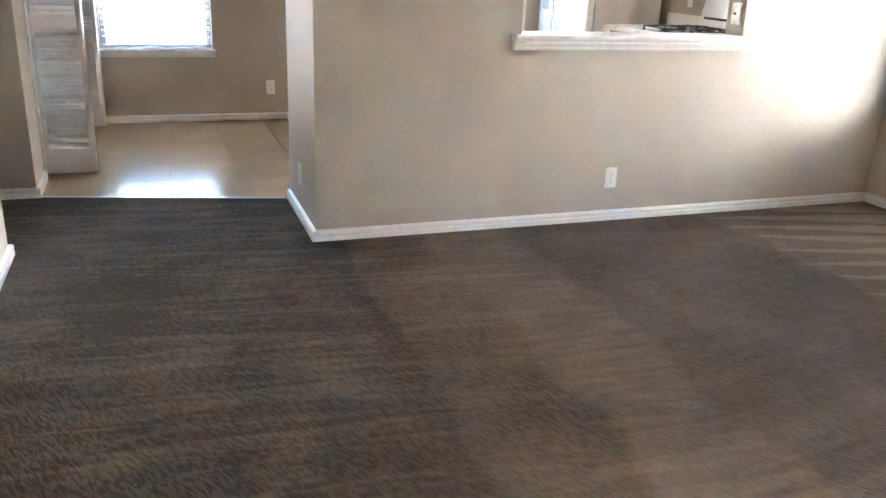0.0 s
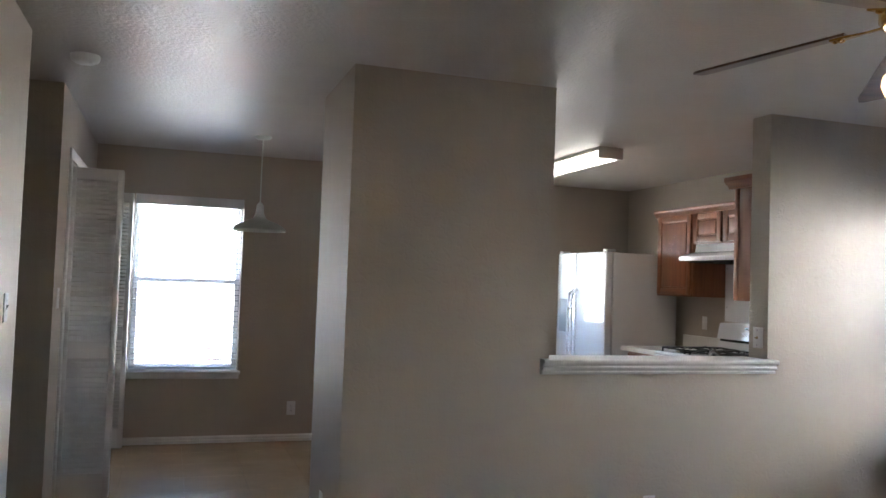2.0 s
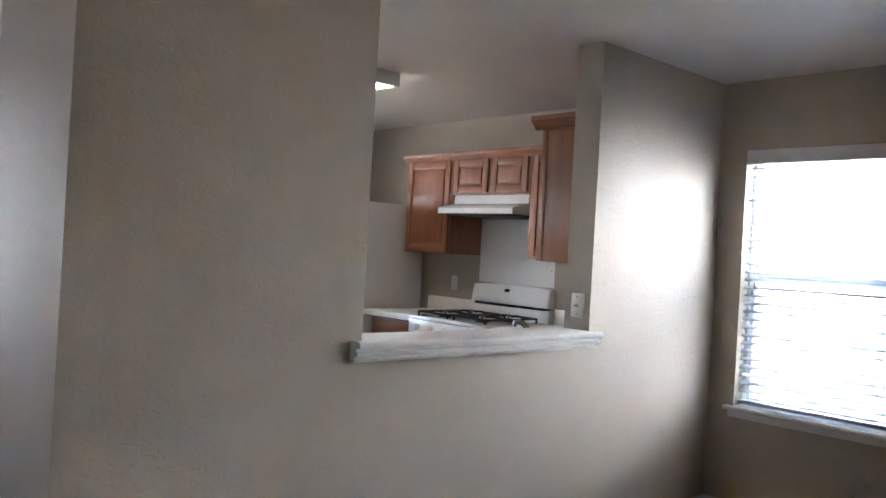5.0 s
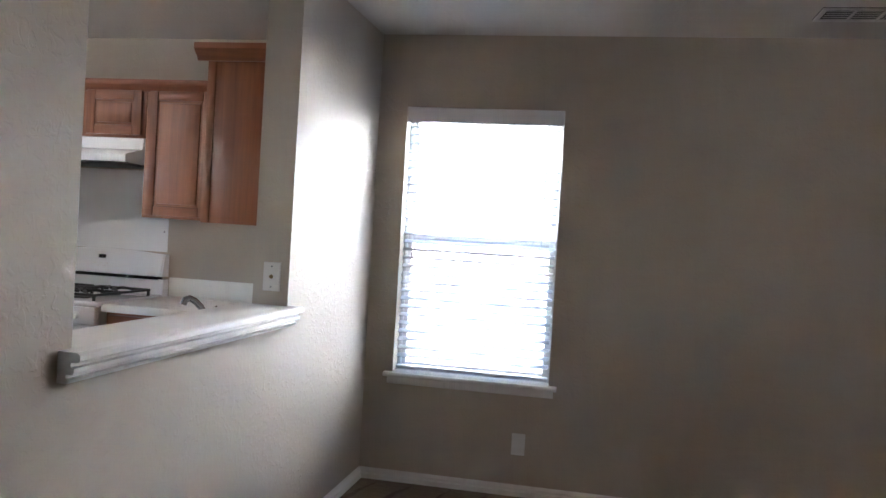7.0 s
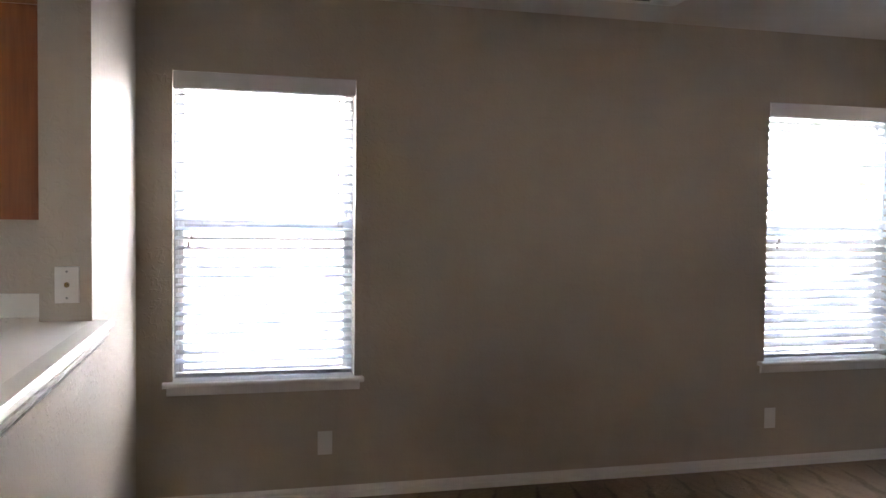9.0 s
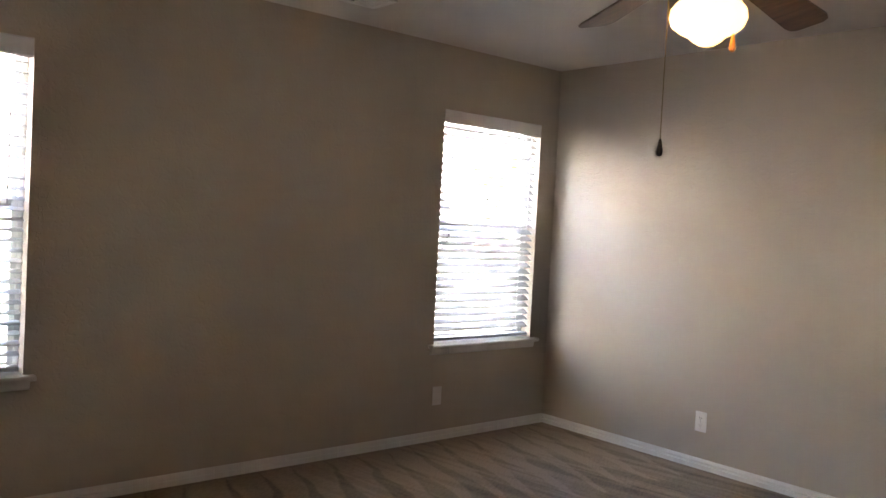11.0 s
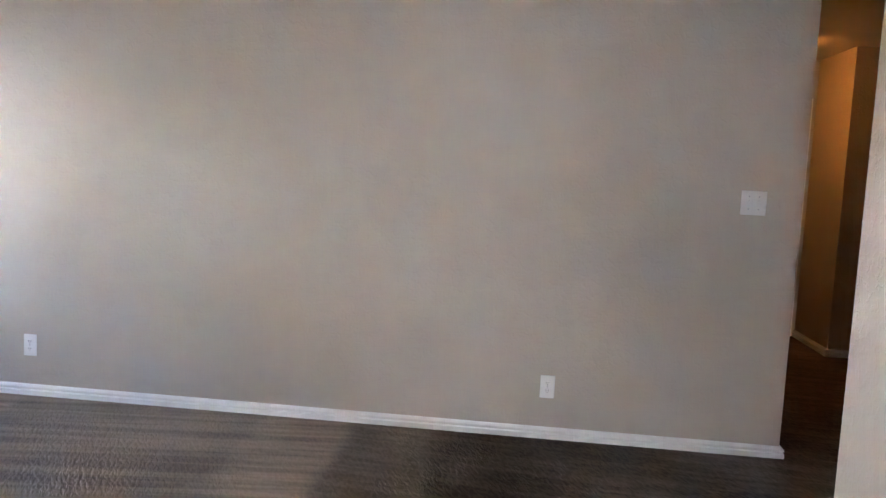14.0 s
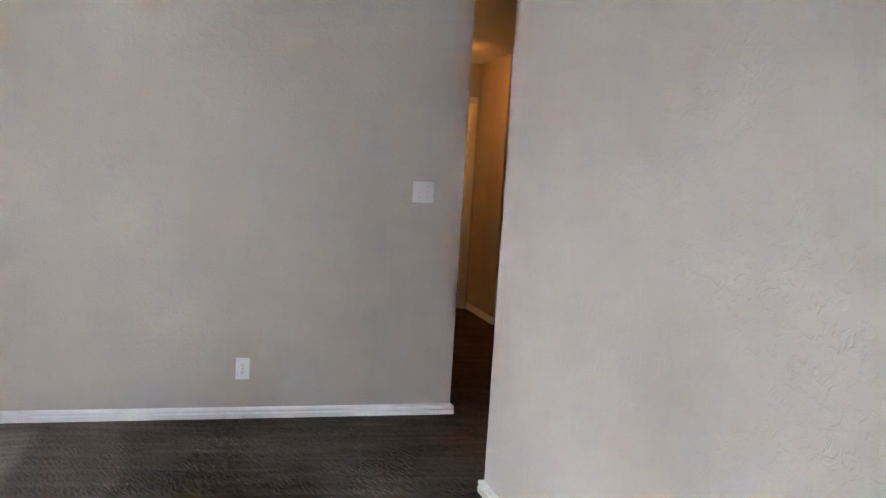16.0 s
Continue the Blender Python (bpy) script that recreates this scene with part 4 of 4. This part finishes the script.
def base_cabinet(label, axis, at, sign, depth, lo, hi, doors, drawer=True):
    root = thing("base_cabinet", label, "cabinet", (0, 0, 0), "kitchen base cabinets")

    def bx(nm, u0, u1, d0, d1, a, b, mat, parent, bevel=0.003):
        p, q = at + sign * d0, at + sign * d1
        return box_part(nm, *((u0, p, a, u1, q, b) if axis == "x" else (p, u0, a, q, u1, b)), mat, parent, bevel=bevel)

    bx("body", lo + 0.001, hi - 0.001, 0.003, depth, 0.10, 0.868, OAK, root)
    bx("toe_kick", lo + 0.001, hi - 0.001, 0.003, depth - 0.07, FZ - 0.008, 0.10, DARK, root, 0.0)
    rail = OAKX if axis == "x" else OAKH
    for a, b in doors:
        if drawer:
            bx("drawer_front", a, b, depth + 0.0005, depth + 0.019, 0.715, 0.855, rail, root, 0.005)
        panel_door(root, axis, at + sign * (depth + 0.0005), sign, a, b, 0.115, 0.70 if drawer else 0.855)
    return root


base_cabinet("reddish oak base cabinet beside the fridge", "y", KX, -1, 0.62, 6.375, 6.88, [(6.395, 6.86)])
base_cabinet("reddish oak base cabinet in the corner", "y", KX, -1, 0.62, 5.09, 5.580, [(5.12, 5.56)])
base_cabinet("long reddish oak sink cabinet under the ledge", "x", PY + PASS_T, 1, 0.60, 1.10, KX, [(1.15, 1.50), (1.53, 1.88), (1.91, 2.26), (2.29, 2.64), (2.67, 3.02), (3.05, 3.40), (3.43, 3.76)])


def worktop(name, label, outline, splash):
    root = thing(name, label, "worktop")
    bm = bmesh.new()
    add_prism(bm, outline, "z", 0.872, 0.912)
    bmesh.ops.bevel(bm, geom=[e for e in bm.edges if abs(e.verts[0].co.z - e.verts[1].co.z) < 1e-5 and e.verts[0].co.z > 0.9], offset=0.006, segments=2, affect="EDGES")
    part("slab", bm, LAMINATE, root)
    for s in splash:
        box_part("backsplash", *s, LAMINATE, root, bevel=0.003)
    return root


worktop("worktop", "white laminate worktop with low backsplash by the range", [(3.90, 6.37), (KX - 0.003, 6.37), (KX - 0.003, 6.925), (3.90, 6.925)],
        [(KX - 0.022, 6.37, 0.9125, KX - 0.003, 6.925, 1.02)])
worktop("worktop", "white laminate worktop round the kitchen corner, with sink",
        [(1.08, PY + PASS_T + 0.003), (KX - 0.003, PY + PASS_T + 0.003), (KX - 0.003, 5.578), (3.90, 5.578), (3.90, 5.09), (1.08, 5.09)],
        [(KX - 0.022, 4.48, 0.9125, KX - 0.003, 5.578, 1.022), (3.30, PY + PASS_T + 0.003, 0.9125, KX - 0.024, PY + PASS_T + 0.022, 1.022)])

sink = thing("kitchen_sink", "white enamel sink let into the worktop", "sink", (3.20, 4.80, 0.912))
bm = bmesh.new()
for a in ((-0.40, -0.23, 0.40, -0.19), (-0.40, 0.19, 0.40, 0.23), (-0.40, -0.19, -0.36, 0.19), (0.36, -0.19, 0.40, 0.19), (-0.015, -0.19, 0.015, 0.19)):
    add_box(bm, a[0], a[1], 0.0, a[2], a[3], 0.010, 0.004, 2)
part("rim", bm, ENAMEL, sink)
bm = bmesh.new()
add_box(bm, -0.36, -0.19, 0.0008, 0.36, 0.19, 0.002)
part("basin", bm, STEEL, sink)
fc = thing("faucet", "chrome kitchen faucet with a curved spout", "faucet", (3.27, 4.645, 0.9125))
bm = bmesh.new()
add_lathe(bm, [(0.03, 0), (0.028, 0.012), (0.016, 0.03), (0.014, 0.06), (0.008, 0.065)], n=20)
part("base", bm, CHROME, fc)
bm = bmesh.new()
add_sweep(bm, [(0, 0, 0.04), (-0.010, 0.015, 0.075), (-0.022, 0.032, 0.105), (-0.036, 0.050, 0.128), (-0.050, 0.068, 0.138), (-0.060, 0.080, 0.132), (-0.064, 0.086, 0.112)], 0.014)
part("spout", bm, CHROME, fc)
bm = bmesh.new()
add_sweep(bm, [(0, 0, 0.055), (0.012, -0.004, 0.085), (0.040, -0.012, 0.100)], 0.007)
part("lever", bm, CHROME, fc)


def gas_range():
    y0, y1, xf, xb = 5.587, 6.353, 3.88, KX - 0.012
    yc = (y0 + y1) / 2
    root = thing("gas_range", "white gas range with black cast-iron grates", "stove", (xb, yc, 0))
    inv = Matrix.Translation((-xb, -yc, 0))

    def keep(o):
        o.matrix_basis = inv @ o.matrix_basis
        return o

    keep(box_part("body", xf + 0.02, y0, FZ + 0.01, xb, y1, 0.895, ENAMEL, root, bevel=0.004))
    bm = bmesh.new()
    add_box(bm, xf - 0.005, y0 - 0.002, 0.8955, xb - 0.06, y1 + 0.002, 0.921, 0.010, 3)
    keep(part("cooktop", bm, ENAMEL, root))
    bm = bmesh.new()
    add_box(bm, xf - 0.015, y0 + 0.004, 0.80, xf + 0.0195, y1 - 0.004, 0.894, 0.008, 2)
    panel = keep(part("control_panel", bm, ENAMEL, root))
    for k in range(5):
        y = y0 + 0.11 + k * (y1 - y0 - 0.22) / 4
        bm = bmesh.new()
        add_tube(bm, (xf - 0.016, y, 0.848), (xf - 0.042, y, 0.848), 0.021, 0.017, 18)
        add_box(bm, xf - 0.046, y - 0.004, 0.83, xf - 0.041, y + 0.004, 0.866, 0.002)
        keep(part("knob", bm, PLASTIC, root))
    bm = bmesh.new()
    add_box(bm, xf - 0.012, y0 + 0.006, 0.20, xf + 0.0195, y1 - 0.006, 0.79, 0.008, 2)
    oven = keep(part("oven_door", bm, ENAMEL, root))
    keep(box_part("oven_window", xf - 0.0145, y0 + 0.14, 0.34, xf - 0.0125, y1 - 0.14, 0.62, BLACKGLASS, root, bevel=0.0005))
    bm = bmesh.new()
    add_sweep(bm, [(xf - 0.012, y0 + 0.07, 0.74), (xf - 0.055, y0 + 0.075, 0.74), (xf - 0.06, y0 + 0.12, 0.74), (xf - 0.06, y1 - 0.12, 0.74), (xf - 0.055, y1 - 0.075, 0.74), (xf - 0.012, y1 - 0.07, 0.74)], 0.012)
    keep(part("oven_handle", bm, ENAMEL, root))
    keep(box_part("drawer", xf - 0.010, y0 + 0.006, 0.045, xf + 0.0195, y1 - 0.006, 0.19, ENAMEL, root, bevel=0.008))
    # backguard: a leaning, crowned face over a dark vent slot
    n = 12
    bm = bmesh.new()
    add_prism(bm, [(xb - 0.06, 0.922), (xb - 0.055, 1.01), (xb - 0.0, 1.01), (xb, 0.896), (xb - 0.06, 0.896)], "y", y0, y1)
    keep(part("backguard_base", bm, ENAMEL, root))
    keep(box_part("vent_slot", xb - 0.066, y0 + 0.035, 1.006, xb - 0.01, y1 - 0.035, 1.026, BLACKGLASS, root, bevel=0.002))
    bm = bmesh.new()
    outline = [(y0 + 0.002, 1.026), (y1 - 0.002, 1.026)] + [(y1 - 0.002 - (y1 - y0 - 0.004) * k / n, 1.158 + 0.016 * math.sin(math.pi * k / n)) for k in range(n + 1)]
    add_prism(bm, outline, "x", xb - 0.080, xb)
    for v in bm.verts:
        if v.co.x < xb - 0.05 and v.co.z > 1.1:
            v.co.x += 0.028
    bmesh.ops.bevel(bm, geom=[e for e in bm.edges if e.calc_face_angle(0) > 0.6 and e.verts[0].co.x < xb - 0.04 and e.verts[1].co.x < xb - 0.04], offset=0.008, segments=2, affect="EDGES")
    keep(part("backguard", bm, ENAMEL, root, "white crowned control panel"))
    bm = bmesh.new()
    add_box(bm, -0.002, -0.024, -0.011, 0.002, 0.024, 0.011, 0.001, rot=Matrix.Rotation(radians(14), 3, "Y"))
    for v in bm.verts:
        v.co += Vector((xb - 0.064, yc + 0.02, 1.125))
    keep(part("clock_display", bm, BLACKGLASS, root, "small dark clock display"))
    for dy, dz in ((0.02, 1.085), (-0.02, 1.085), (0.06, 1.085), (0.0, 1.068), (0.04, 1.068)):
        keep(box_part("button", xb - 0.081, yc + dy - 0.005, dz - 0.004, xb - 0.072, yc + dy + 0.005, dz + 0.004, PLASTIC, root, bevel=0.001))
    # grates and burners
    for gy in (y0 + 0.20, y1 - 0.20):
        for gx in (xf + 0.16, xf + 0.42):
            bm = bmesh.new()
            add_lathe(bm, [(0.05, 0.921), (0.048, 0.930), (0.036, 0.934), (0.035, 0.942), (0.004, 0.944)], (gx, gy, 0), 20)
            keep(part("burner", bm, IRON, root))
        bm = bmesh.new()
        gx0, gx1, r = xf + 0.04, xf + 0.55, 0.0085
        for u in (gy - 0.155, gy + 0.155):
            add_box(bm, gx0, u - r, 0.944, gx1, u + r, 0.957, 0.003)
        for u in (gx0, (gx0 + gx1) / 2, gx1):
            add_box(bm, u - r, gy - 0.155, 0.944, u + r, gy + 0.155, 0.957, 0.003)
        for gx in (xf + 0.16, xf + 0.42):
            for k in range(4):
                a = math.pi / 4 + k * math.pi / 2
                c, s = math.cos(a), math.sin(a)
                add_sweep(bm, [(gx + 0.13 * c, gy + 0.13 * s, 0.950), (gx + 0.06 * c, gy + 0.06 * s, 0.962), (gx + 0.02 * c, gy + 0.02 * s, 0.955)], 0.0085, 6)
        for u, v in ((gx0, gy - 0.15), (gx0, gy + 0.15), (gx1, gy - 0.15), (gx1, gy + 0.15)):
            add_box(bm, u - 0.006, v - 0.006, 0.920, u + 0.006, v + 0.006, 0.950)
        keep(part("grate", bm, IRON, root, "black cast-iron grate"))


gas_range()

# splash panel on the wall behind the range
sp = thing("splash_panel", "white metal splash panel screwed to the wall behind the range", "splash panel", (KX, 5.985, 1.17))
bm = bmesh.new()
add_box(bm, -0.004, -0.375, 0.0, -0.0005, 0.375, 0.48, 0.001)
part("sheet", bm, ENAMEL, sp)
for y, z in ((-0.35, 0.12), (0.35, 0.12), (-0.35, 0.45), (0.35, 0.45)):
    bm = bmesh.new()
    add_tube(bm, (-0.006, y, z), (-0.003, y, z), 0.005, n=10)
    part("screw", bm, STEEL, sp)

hood = thing("range_hood", "white under-cabinet range hood", "range hood", (KX, 5.978, 1.66))
bm = bmesh.new()
add_prism(bm, [(-0.001, 0.149), (-0.315, 0.149), (-0.325, 0.085), (-0.475, 0.048), (-0.482, 0.040), (-0.482, 0.010), (-0.478, 0.004), (-0.001, 0.0)], "y", -0.371, 0.371)
part("shell", bm, ENAMEL, hood)
box_part("filter", -0.44, -0.30, -0.006, -0.06, 0.30, 0.001, DARK, hood, bevel=0.002)
for y in (0.20, 0.25):
    box_part("rocker_switch", -0.485, y, 0.018, -0.481, y + 0.025, 0.030, PLASTIC, hood, bevel=0.001)


def fridge():
    x0, x1, y0, y1, top = 3.75, 4.49, 6.95, 7.915, 1.75
    root = thing("refrigerator", "white side-by-side refrigerator with textured side", "refrigerator", (x1, (y0 + y1) / 2, 0))
    inv = Matrix.Translation((-x1, -(y0 + y1) / 2, 0))

    def keep(o):
        o.matrix_basis = inv @ o.matrix_basis
        return o

    keep(box_part("body", x0 + 0.075, y0, FZ + 0.012, x1, y1, top - 0.01, FRIDGE_SIDE, root, bevel=0.006))
    keep(box_part("toe_grille", x0 + 0.05, y0 + 0.02, FZ - 0.008, x0 + 0.10, y1 - 0.02, 0.085, DARK, root))
    split = y0 + 0.575
    for nm, a, b in (("fridge_door", y0, split - 0.003), ("freezer_door", split + 0.003, y1)):
        bm = bmesh.new()
        add_box(bm, x0, a, 0.10, x0 + 0.068, b, top, 0.018, 4)
        keep(part(nm, bm, ENAMEL, root))
    for y in (split - 0.035, split + 0.035):
        bm = bmesh.new()
        add_sweep(bm, [(x0 + 0.002, y, 0.62), (x0 - 0.045, y, 0.66), (x0 - 0.058, y, 0.80), (x0 - 0.060, y, 1.0), (x0 - 0.058, y, 1.22), (x0 - 0.045, y, 1.36), (x0 + 0.002, y, 1.40)], 0.013)
        keep(part("handle", bm, ENAMEL, root, "curved white handle"))
    disp = keep(box_part("dispenser", x0 - 0.004, split + 0.09, 0.98, x0 + 0.010, y1 - 0.07, 1.30, DISPENSER, root, bevel=0.004))
    for y in (y0 + 0.05, y1 - 0.05):
        keep(box_part("hinge_cover", x0 + 0.01, y - 0.035, top + 0.0005, x0 + 0.10, y + 0.035, top + 0.022, PLASTIC, root, bevel=0.006))


fridge()
mg = thing("fridge_magnet", "small pale green sticker on the fridge door", "magnet", (3.748, 7.07, 1.34))
bm = bmesh.new()
add_box(bm, -0.002, -0.022, -0.035, 0.001, 0.022, 0.035, 0.0008)
part("sheet", bm, material("pale_green_print", (0.30, 0.48, 0.36), 0.5, vary=0.25, vary_scale=60), mg)

fl = thing("fluorescent_fixture", "lit white box fluorescent ceiling light", "ceiling light", (3.055, 6.335, H))
bm = bmesh.new()
add_box(bm, -0.10, -0.61, -0.03, 0.10, 0.61, -0.0005, 0.004)
part("housing", bm, ENAMEL, fl)
for y in (-0.62, 0.605):
    box_part("end_cap", -0.102, y, -0.085, 0.102, y + 0.015, -0.0005, ENAMEL, fl, bevel=0.004)
bm = bmesh.new()
add_box(bm, -0.097, -0.604, -0.080, 0.097, 0.604, -0.0305, 0.015, 3)
part("diffuser", bm, TUBE, fl, "lit white diffuser")


# ---- outside ----
bm = bmesh.new()
add_box(bm, -600, -600, -0.5, 600, 600, -0.30)
tagged(part("ground", bm, GRASS, None, "dry mown grass"), "", "", "", "structure")
bm = bmesh.new()
add_box(bm, EX + 2.2, -30, -0.32, EX + 3.5, 30, -0.27)
tagged(part("pavement", bm, CONCRETE, None, "pale concrete path"), "", "", "", "structure")


def house(label, at, turn, w, d, h, windows):
    root = thing("house", label, "house", at)
    root.rotation_euler = (0, 0, radians(turn))
    bm = bmesh.new()
    add_box(bm, -w / 2, 0, 0, w / 2, d, h)
    body = part("wall", bm, SIDING, root, smooth=0)
    bm = bmesh.new()
    z = 0.12
    while z < h - 0.05:
        add_prism(bm, [(-0.004, z + 0.20), (-0.022, z), (-0.004, z)], "x", -w / 2, w / 2)
        z += 0.20
    tagged(part("siding_boards", bm, SIDING, root, smooth=0), kind="stuff")
    bm = bmesh.new()
    add_prism(bm, [(-0.5, h - 0.02), (d / 2, h + d * 0.28), (d + 0.5, h - 0.02), (d + 0.5, h + 0.10), (d / 2, h + d * 0.28 + 0.14), (-0.5, h + 0.10)], "x", -w / 2 - 0.4, w / 2 + 0.4)
    part("roof", bm, SHINGLE, root, smooth=0)
    for x, z0, ww, hh in windows:
        win = box_part("window", x - ww / 2, -0.06, z0, x + ww / 2, -0.02, z0 + hh, HOUSEGLASS, root, bevel=0)
        for a in ((x - ww / 2 - 0.08, z0 - 0.08, x + ww / 2 + 0.08, z0), (x - ww / 2 - 0.08, z0 + hh, x + ww / 2 + 0.08, z0 + hh + 0.08),
                  (x - ww / 2 - 0.08, z0, x - ww / 2, z0 + hh), (x + ww / 2, z0, x + ww / 2 + 0.08, z0 + hh), (x - 0.03, z0, x + 0.03, z0 + hh)):
            box_part("frame", a[0], -0.10, a[1], a[2], -0.02, a[3], TRIM, win, bevel=0.005)
    return root


# first house: assumed nearness and height, so its sunlit front bounces light indoors
house("tall pale sided neighbouring house close across the side yard", (EX + 7.0, 4.3, -0.3), -90, 20, 8, 5.8, [(-4.0, 0.9, 1.2, 1.3), (7.0, 0.9, 1.2, 1.3), (-4.0, 3.7, 1.2, 1.3), (7.0, 3.7, 1.2, 1.3)])
house("pale sided house behind the dining window", (1.5, NY + 12.0, -0.3), 0, 22, 8, 3.2, [(-4.6, 1.0, 1.6, 1.2), (5.0, 1.0, 1.6, 1.2)])


def lattice_panel(at, turn, w, h):
    root = thing("lattice_fence", "grey painted lattice fence panel in the yard", "fence", at)
    root.rotation_euler = (0, 0, radians(turn))
    for x in (-w / 2, w / 2):
        box_part("post", x - 0.04, -0.04, 0, x + 0.04, 0.04, h + 0.1, LATTICE, root)
    for z in (0.05, h - 0.04):
        box_part("rail", -w / 2 + 0.04, -0.02, z, w / 2 - 0.04, 0.02, z + 0.07, LATTICE, root)
    n = int(w / 0.14)
    for k in range(1, n):
        x = -w / 2 + k * w / n
        box_part("slat", x - 0.022, -0.012, 0.12, x + 0.022, -0.002, h - 0.04, LATTICE, root, bevel=0)
    n = int(h / 0.14)
    for k in range(1, n):
        z = 0.12 + k * (h - 0.16) / n
        box_part("slat", -w / 2 + 0.04, 0.002, z - 0.022, w / 2 - 0.04, 0.012, z + 0.022, LATTICE, root, bevel=0)
    return root


lattice_panel((EX + 3.9, -3.55, -0.3), -90, 1.1, 1.25)
# pot shape added only to give a small red spot beside the lattice
pot = thing("red_spot_pot", "small red pot added as a red spot on the lattice post", "flower pot", (EX + 3.9, -3.0, 1.05))
bm = bmesh.new()
add_lathe(bm, [(0.045, 0.0), (0.062, 0.09), (0.068, 0.09), (0.068, 0.115), (0.058, 0.115), (0.054, 0.09), (0.01, 0.085)], n=20)
part("pot", bm, REDPAINT, pot)


def tree(label, at, height, spread, leaves, seed):
    """A tapered trunk, forked limbs and a loose crown of small leaves in clumps."""
    rnd = random.Random(seed)
    root = thing("tree", label, "tree", at)
    bm = bmesh.new()
    top = height * 0.55
    add_tube(bm, (0, 0, -0.02), (0.04, 0.02, top), 0.09, 0.05, 10)
    tips = []
    for k in range(7):
        a, rise = k * 2.4 + rnd.uniform(-0.3, 0.3), rnd.uniform(0.2, 0.42) * height
        tip = Vector((spread * 0.7 * math.cos(a), spread * 0.7 * math.sin(a), top + rise))
        add_tube(bm, (0.04, 0.02, top - 0.05), tip, 0.035, 0.012, 6)
        tips.append(tip)
    part("trunk", bm, BARK, root)
    vs, fs = [], []
    for k in range(leaves):
        c = rnd.choice(tips) + Vector((rnd.gauss(0, 1), rnd.gauss(0, 1), rnd.gauss(0, 0.8))) * spread * 0.28
        u = Vector((rnd.gauss(0, 1), rnd.gauss(0, 1), rnd.gauss(0, 1))).normalized()
        v = u.orthogonal().normalized()
        l, w = rnd.uniform(0.05, 0.09), rnd.uniform(0.018, 0.03)
        n = len(vs)
        vs += [c - u * l, c + v * w, c + u * l, c - v * w]
        fs.append((n, n + 1, n + 2, n + 3))
    me = bpy.data.meshes.new("crown")
    me.from_pydata(vs, [], fs)
    me.materials.append(LEAF)
    crown = new("crown", me)
    crown.parent = root
    tagged(crown, "loose green crown")
    return root


tree("small leafy tree standing in the side yard", (EX + 7.2, -6.25, -0.3), 3.2, 0.75, 2600, 4)


# bench shape added to stand in for reddish blocks beyond the dining blind
def bench_stand_in(at):
    root = thing("bench_stand_in", "red-brown bench shape with pale blue middle, added for reddish blocks outside", "bench", at)
    for x in (-0.47, 0.47):
        box_part("arm_panel", x - 0.11, -0.24, 0.24, x + 0.11, 0.24, 0.80, REDPAINT, root, bevel=0.01)
        for y in (-0.2, 0.2):
            box_part("leg", x - 0.035, y - 0.035, 0.0, x + 0.035, y + 0.035, 0.24, REDPAINT, root)
    box_part("seat", -0.36, -0.24, 0.36, 0.36, 0.24, 0.42, REDPAINT, root)
    bm = bmesh.new()
    add_box(bm, -0.355, -0.235, 0.4205, 0.355, 0.16, 0.54, 0.03, 3)
    part("cushion", bm, BLUECLOTH, root, "pale blue cushion")
    for z in (0.56, 0.65, 0.74):
        box_part("back_slat", -0.36, 0.19, z, 0.36, 0.215, z + 0.06, BLUECLOTH, root, "pale blue painted slat")
    return root


bench_stand_in((0.40, 17.6, -0.3))

# ---- floor tiles, last: square vinyl tiles, each its own piece ----
TILE = 0.405
bm = bmesh.new()
add_box(bm, -TILE / 2 + 0.0008, -TILE / 2 + 0.0008, -0.006, TILE / 2 - 0.0008, TILE / 2 - 0.0008, 0.0, 0.0008, 1)
tile_mesh = mesh_of(bm, "tile", VINYL)
e0, e1 = Vector((PIER_W + 0.06, 5.10)), Vector((CLOSET_X, 5.415))


def keeps(x, y):
    h = TILE / 2
    for u in (x - h, x + h):
        for v in (y - h, y + h):
            if u < PIER_W + 0.06:
                t = (u - e0.x) / (e1.x - e0.x)
                if v < e0.y + t * (e1.y - e0.y):
                    return False
            elif v < PY + PASS_T or u > KX + 0.04:
                return False
    return True


for i in range(-3, 14):
    for j in range(-1, 10):
        x, y = -0.40 + i * TILE, 4.60 + j * TILE
        if x < -1.45 or y > (KNY if x > 2.4 else NY) + 0.05:
            continue
        if keeps(x, y):
            o = new("tile", tile_mesh)
            o.parent = vinyl_floor
            o.location = (x, y, FZ - 0.0045)
# cut tiles along the slanting edge and the walls, joined
bm = bmesh.new()
for i in range(-3, 14):
    for j in range(-1, 10):
        x, y = -0.40 + i * TILE, 4.60 + j * TILE
        if x < -1.45 or y > (KNY if x > 2.4 else NY) + 0.05 or keeps(x, y):
            continue
        out = add_box(bm, x - TILE / 2 + 0.0015, y - TILE / 2 + 0.0015, FZ - 0.0105, x + TILE / 2 - 0.0015, y + TILE / 2 - 0.0015, FZ - 0.0045)
d = (e1 - e0).normalized()
bmesh.ops.bisect_plane(bm, geom=bm.verts[:] + bm.edges[:] + bm.faces[:], plane_co=(e0.x, e0.y, 0), plane_no=(d.y, -d.x, 0), clear_inner=True)
tagged(part("cut_tiles", bm, VINYL, vinyl_floor, smooth=0), kind="stuff")
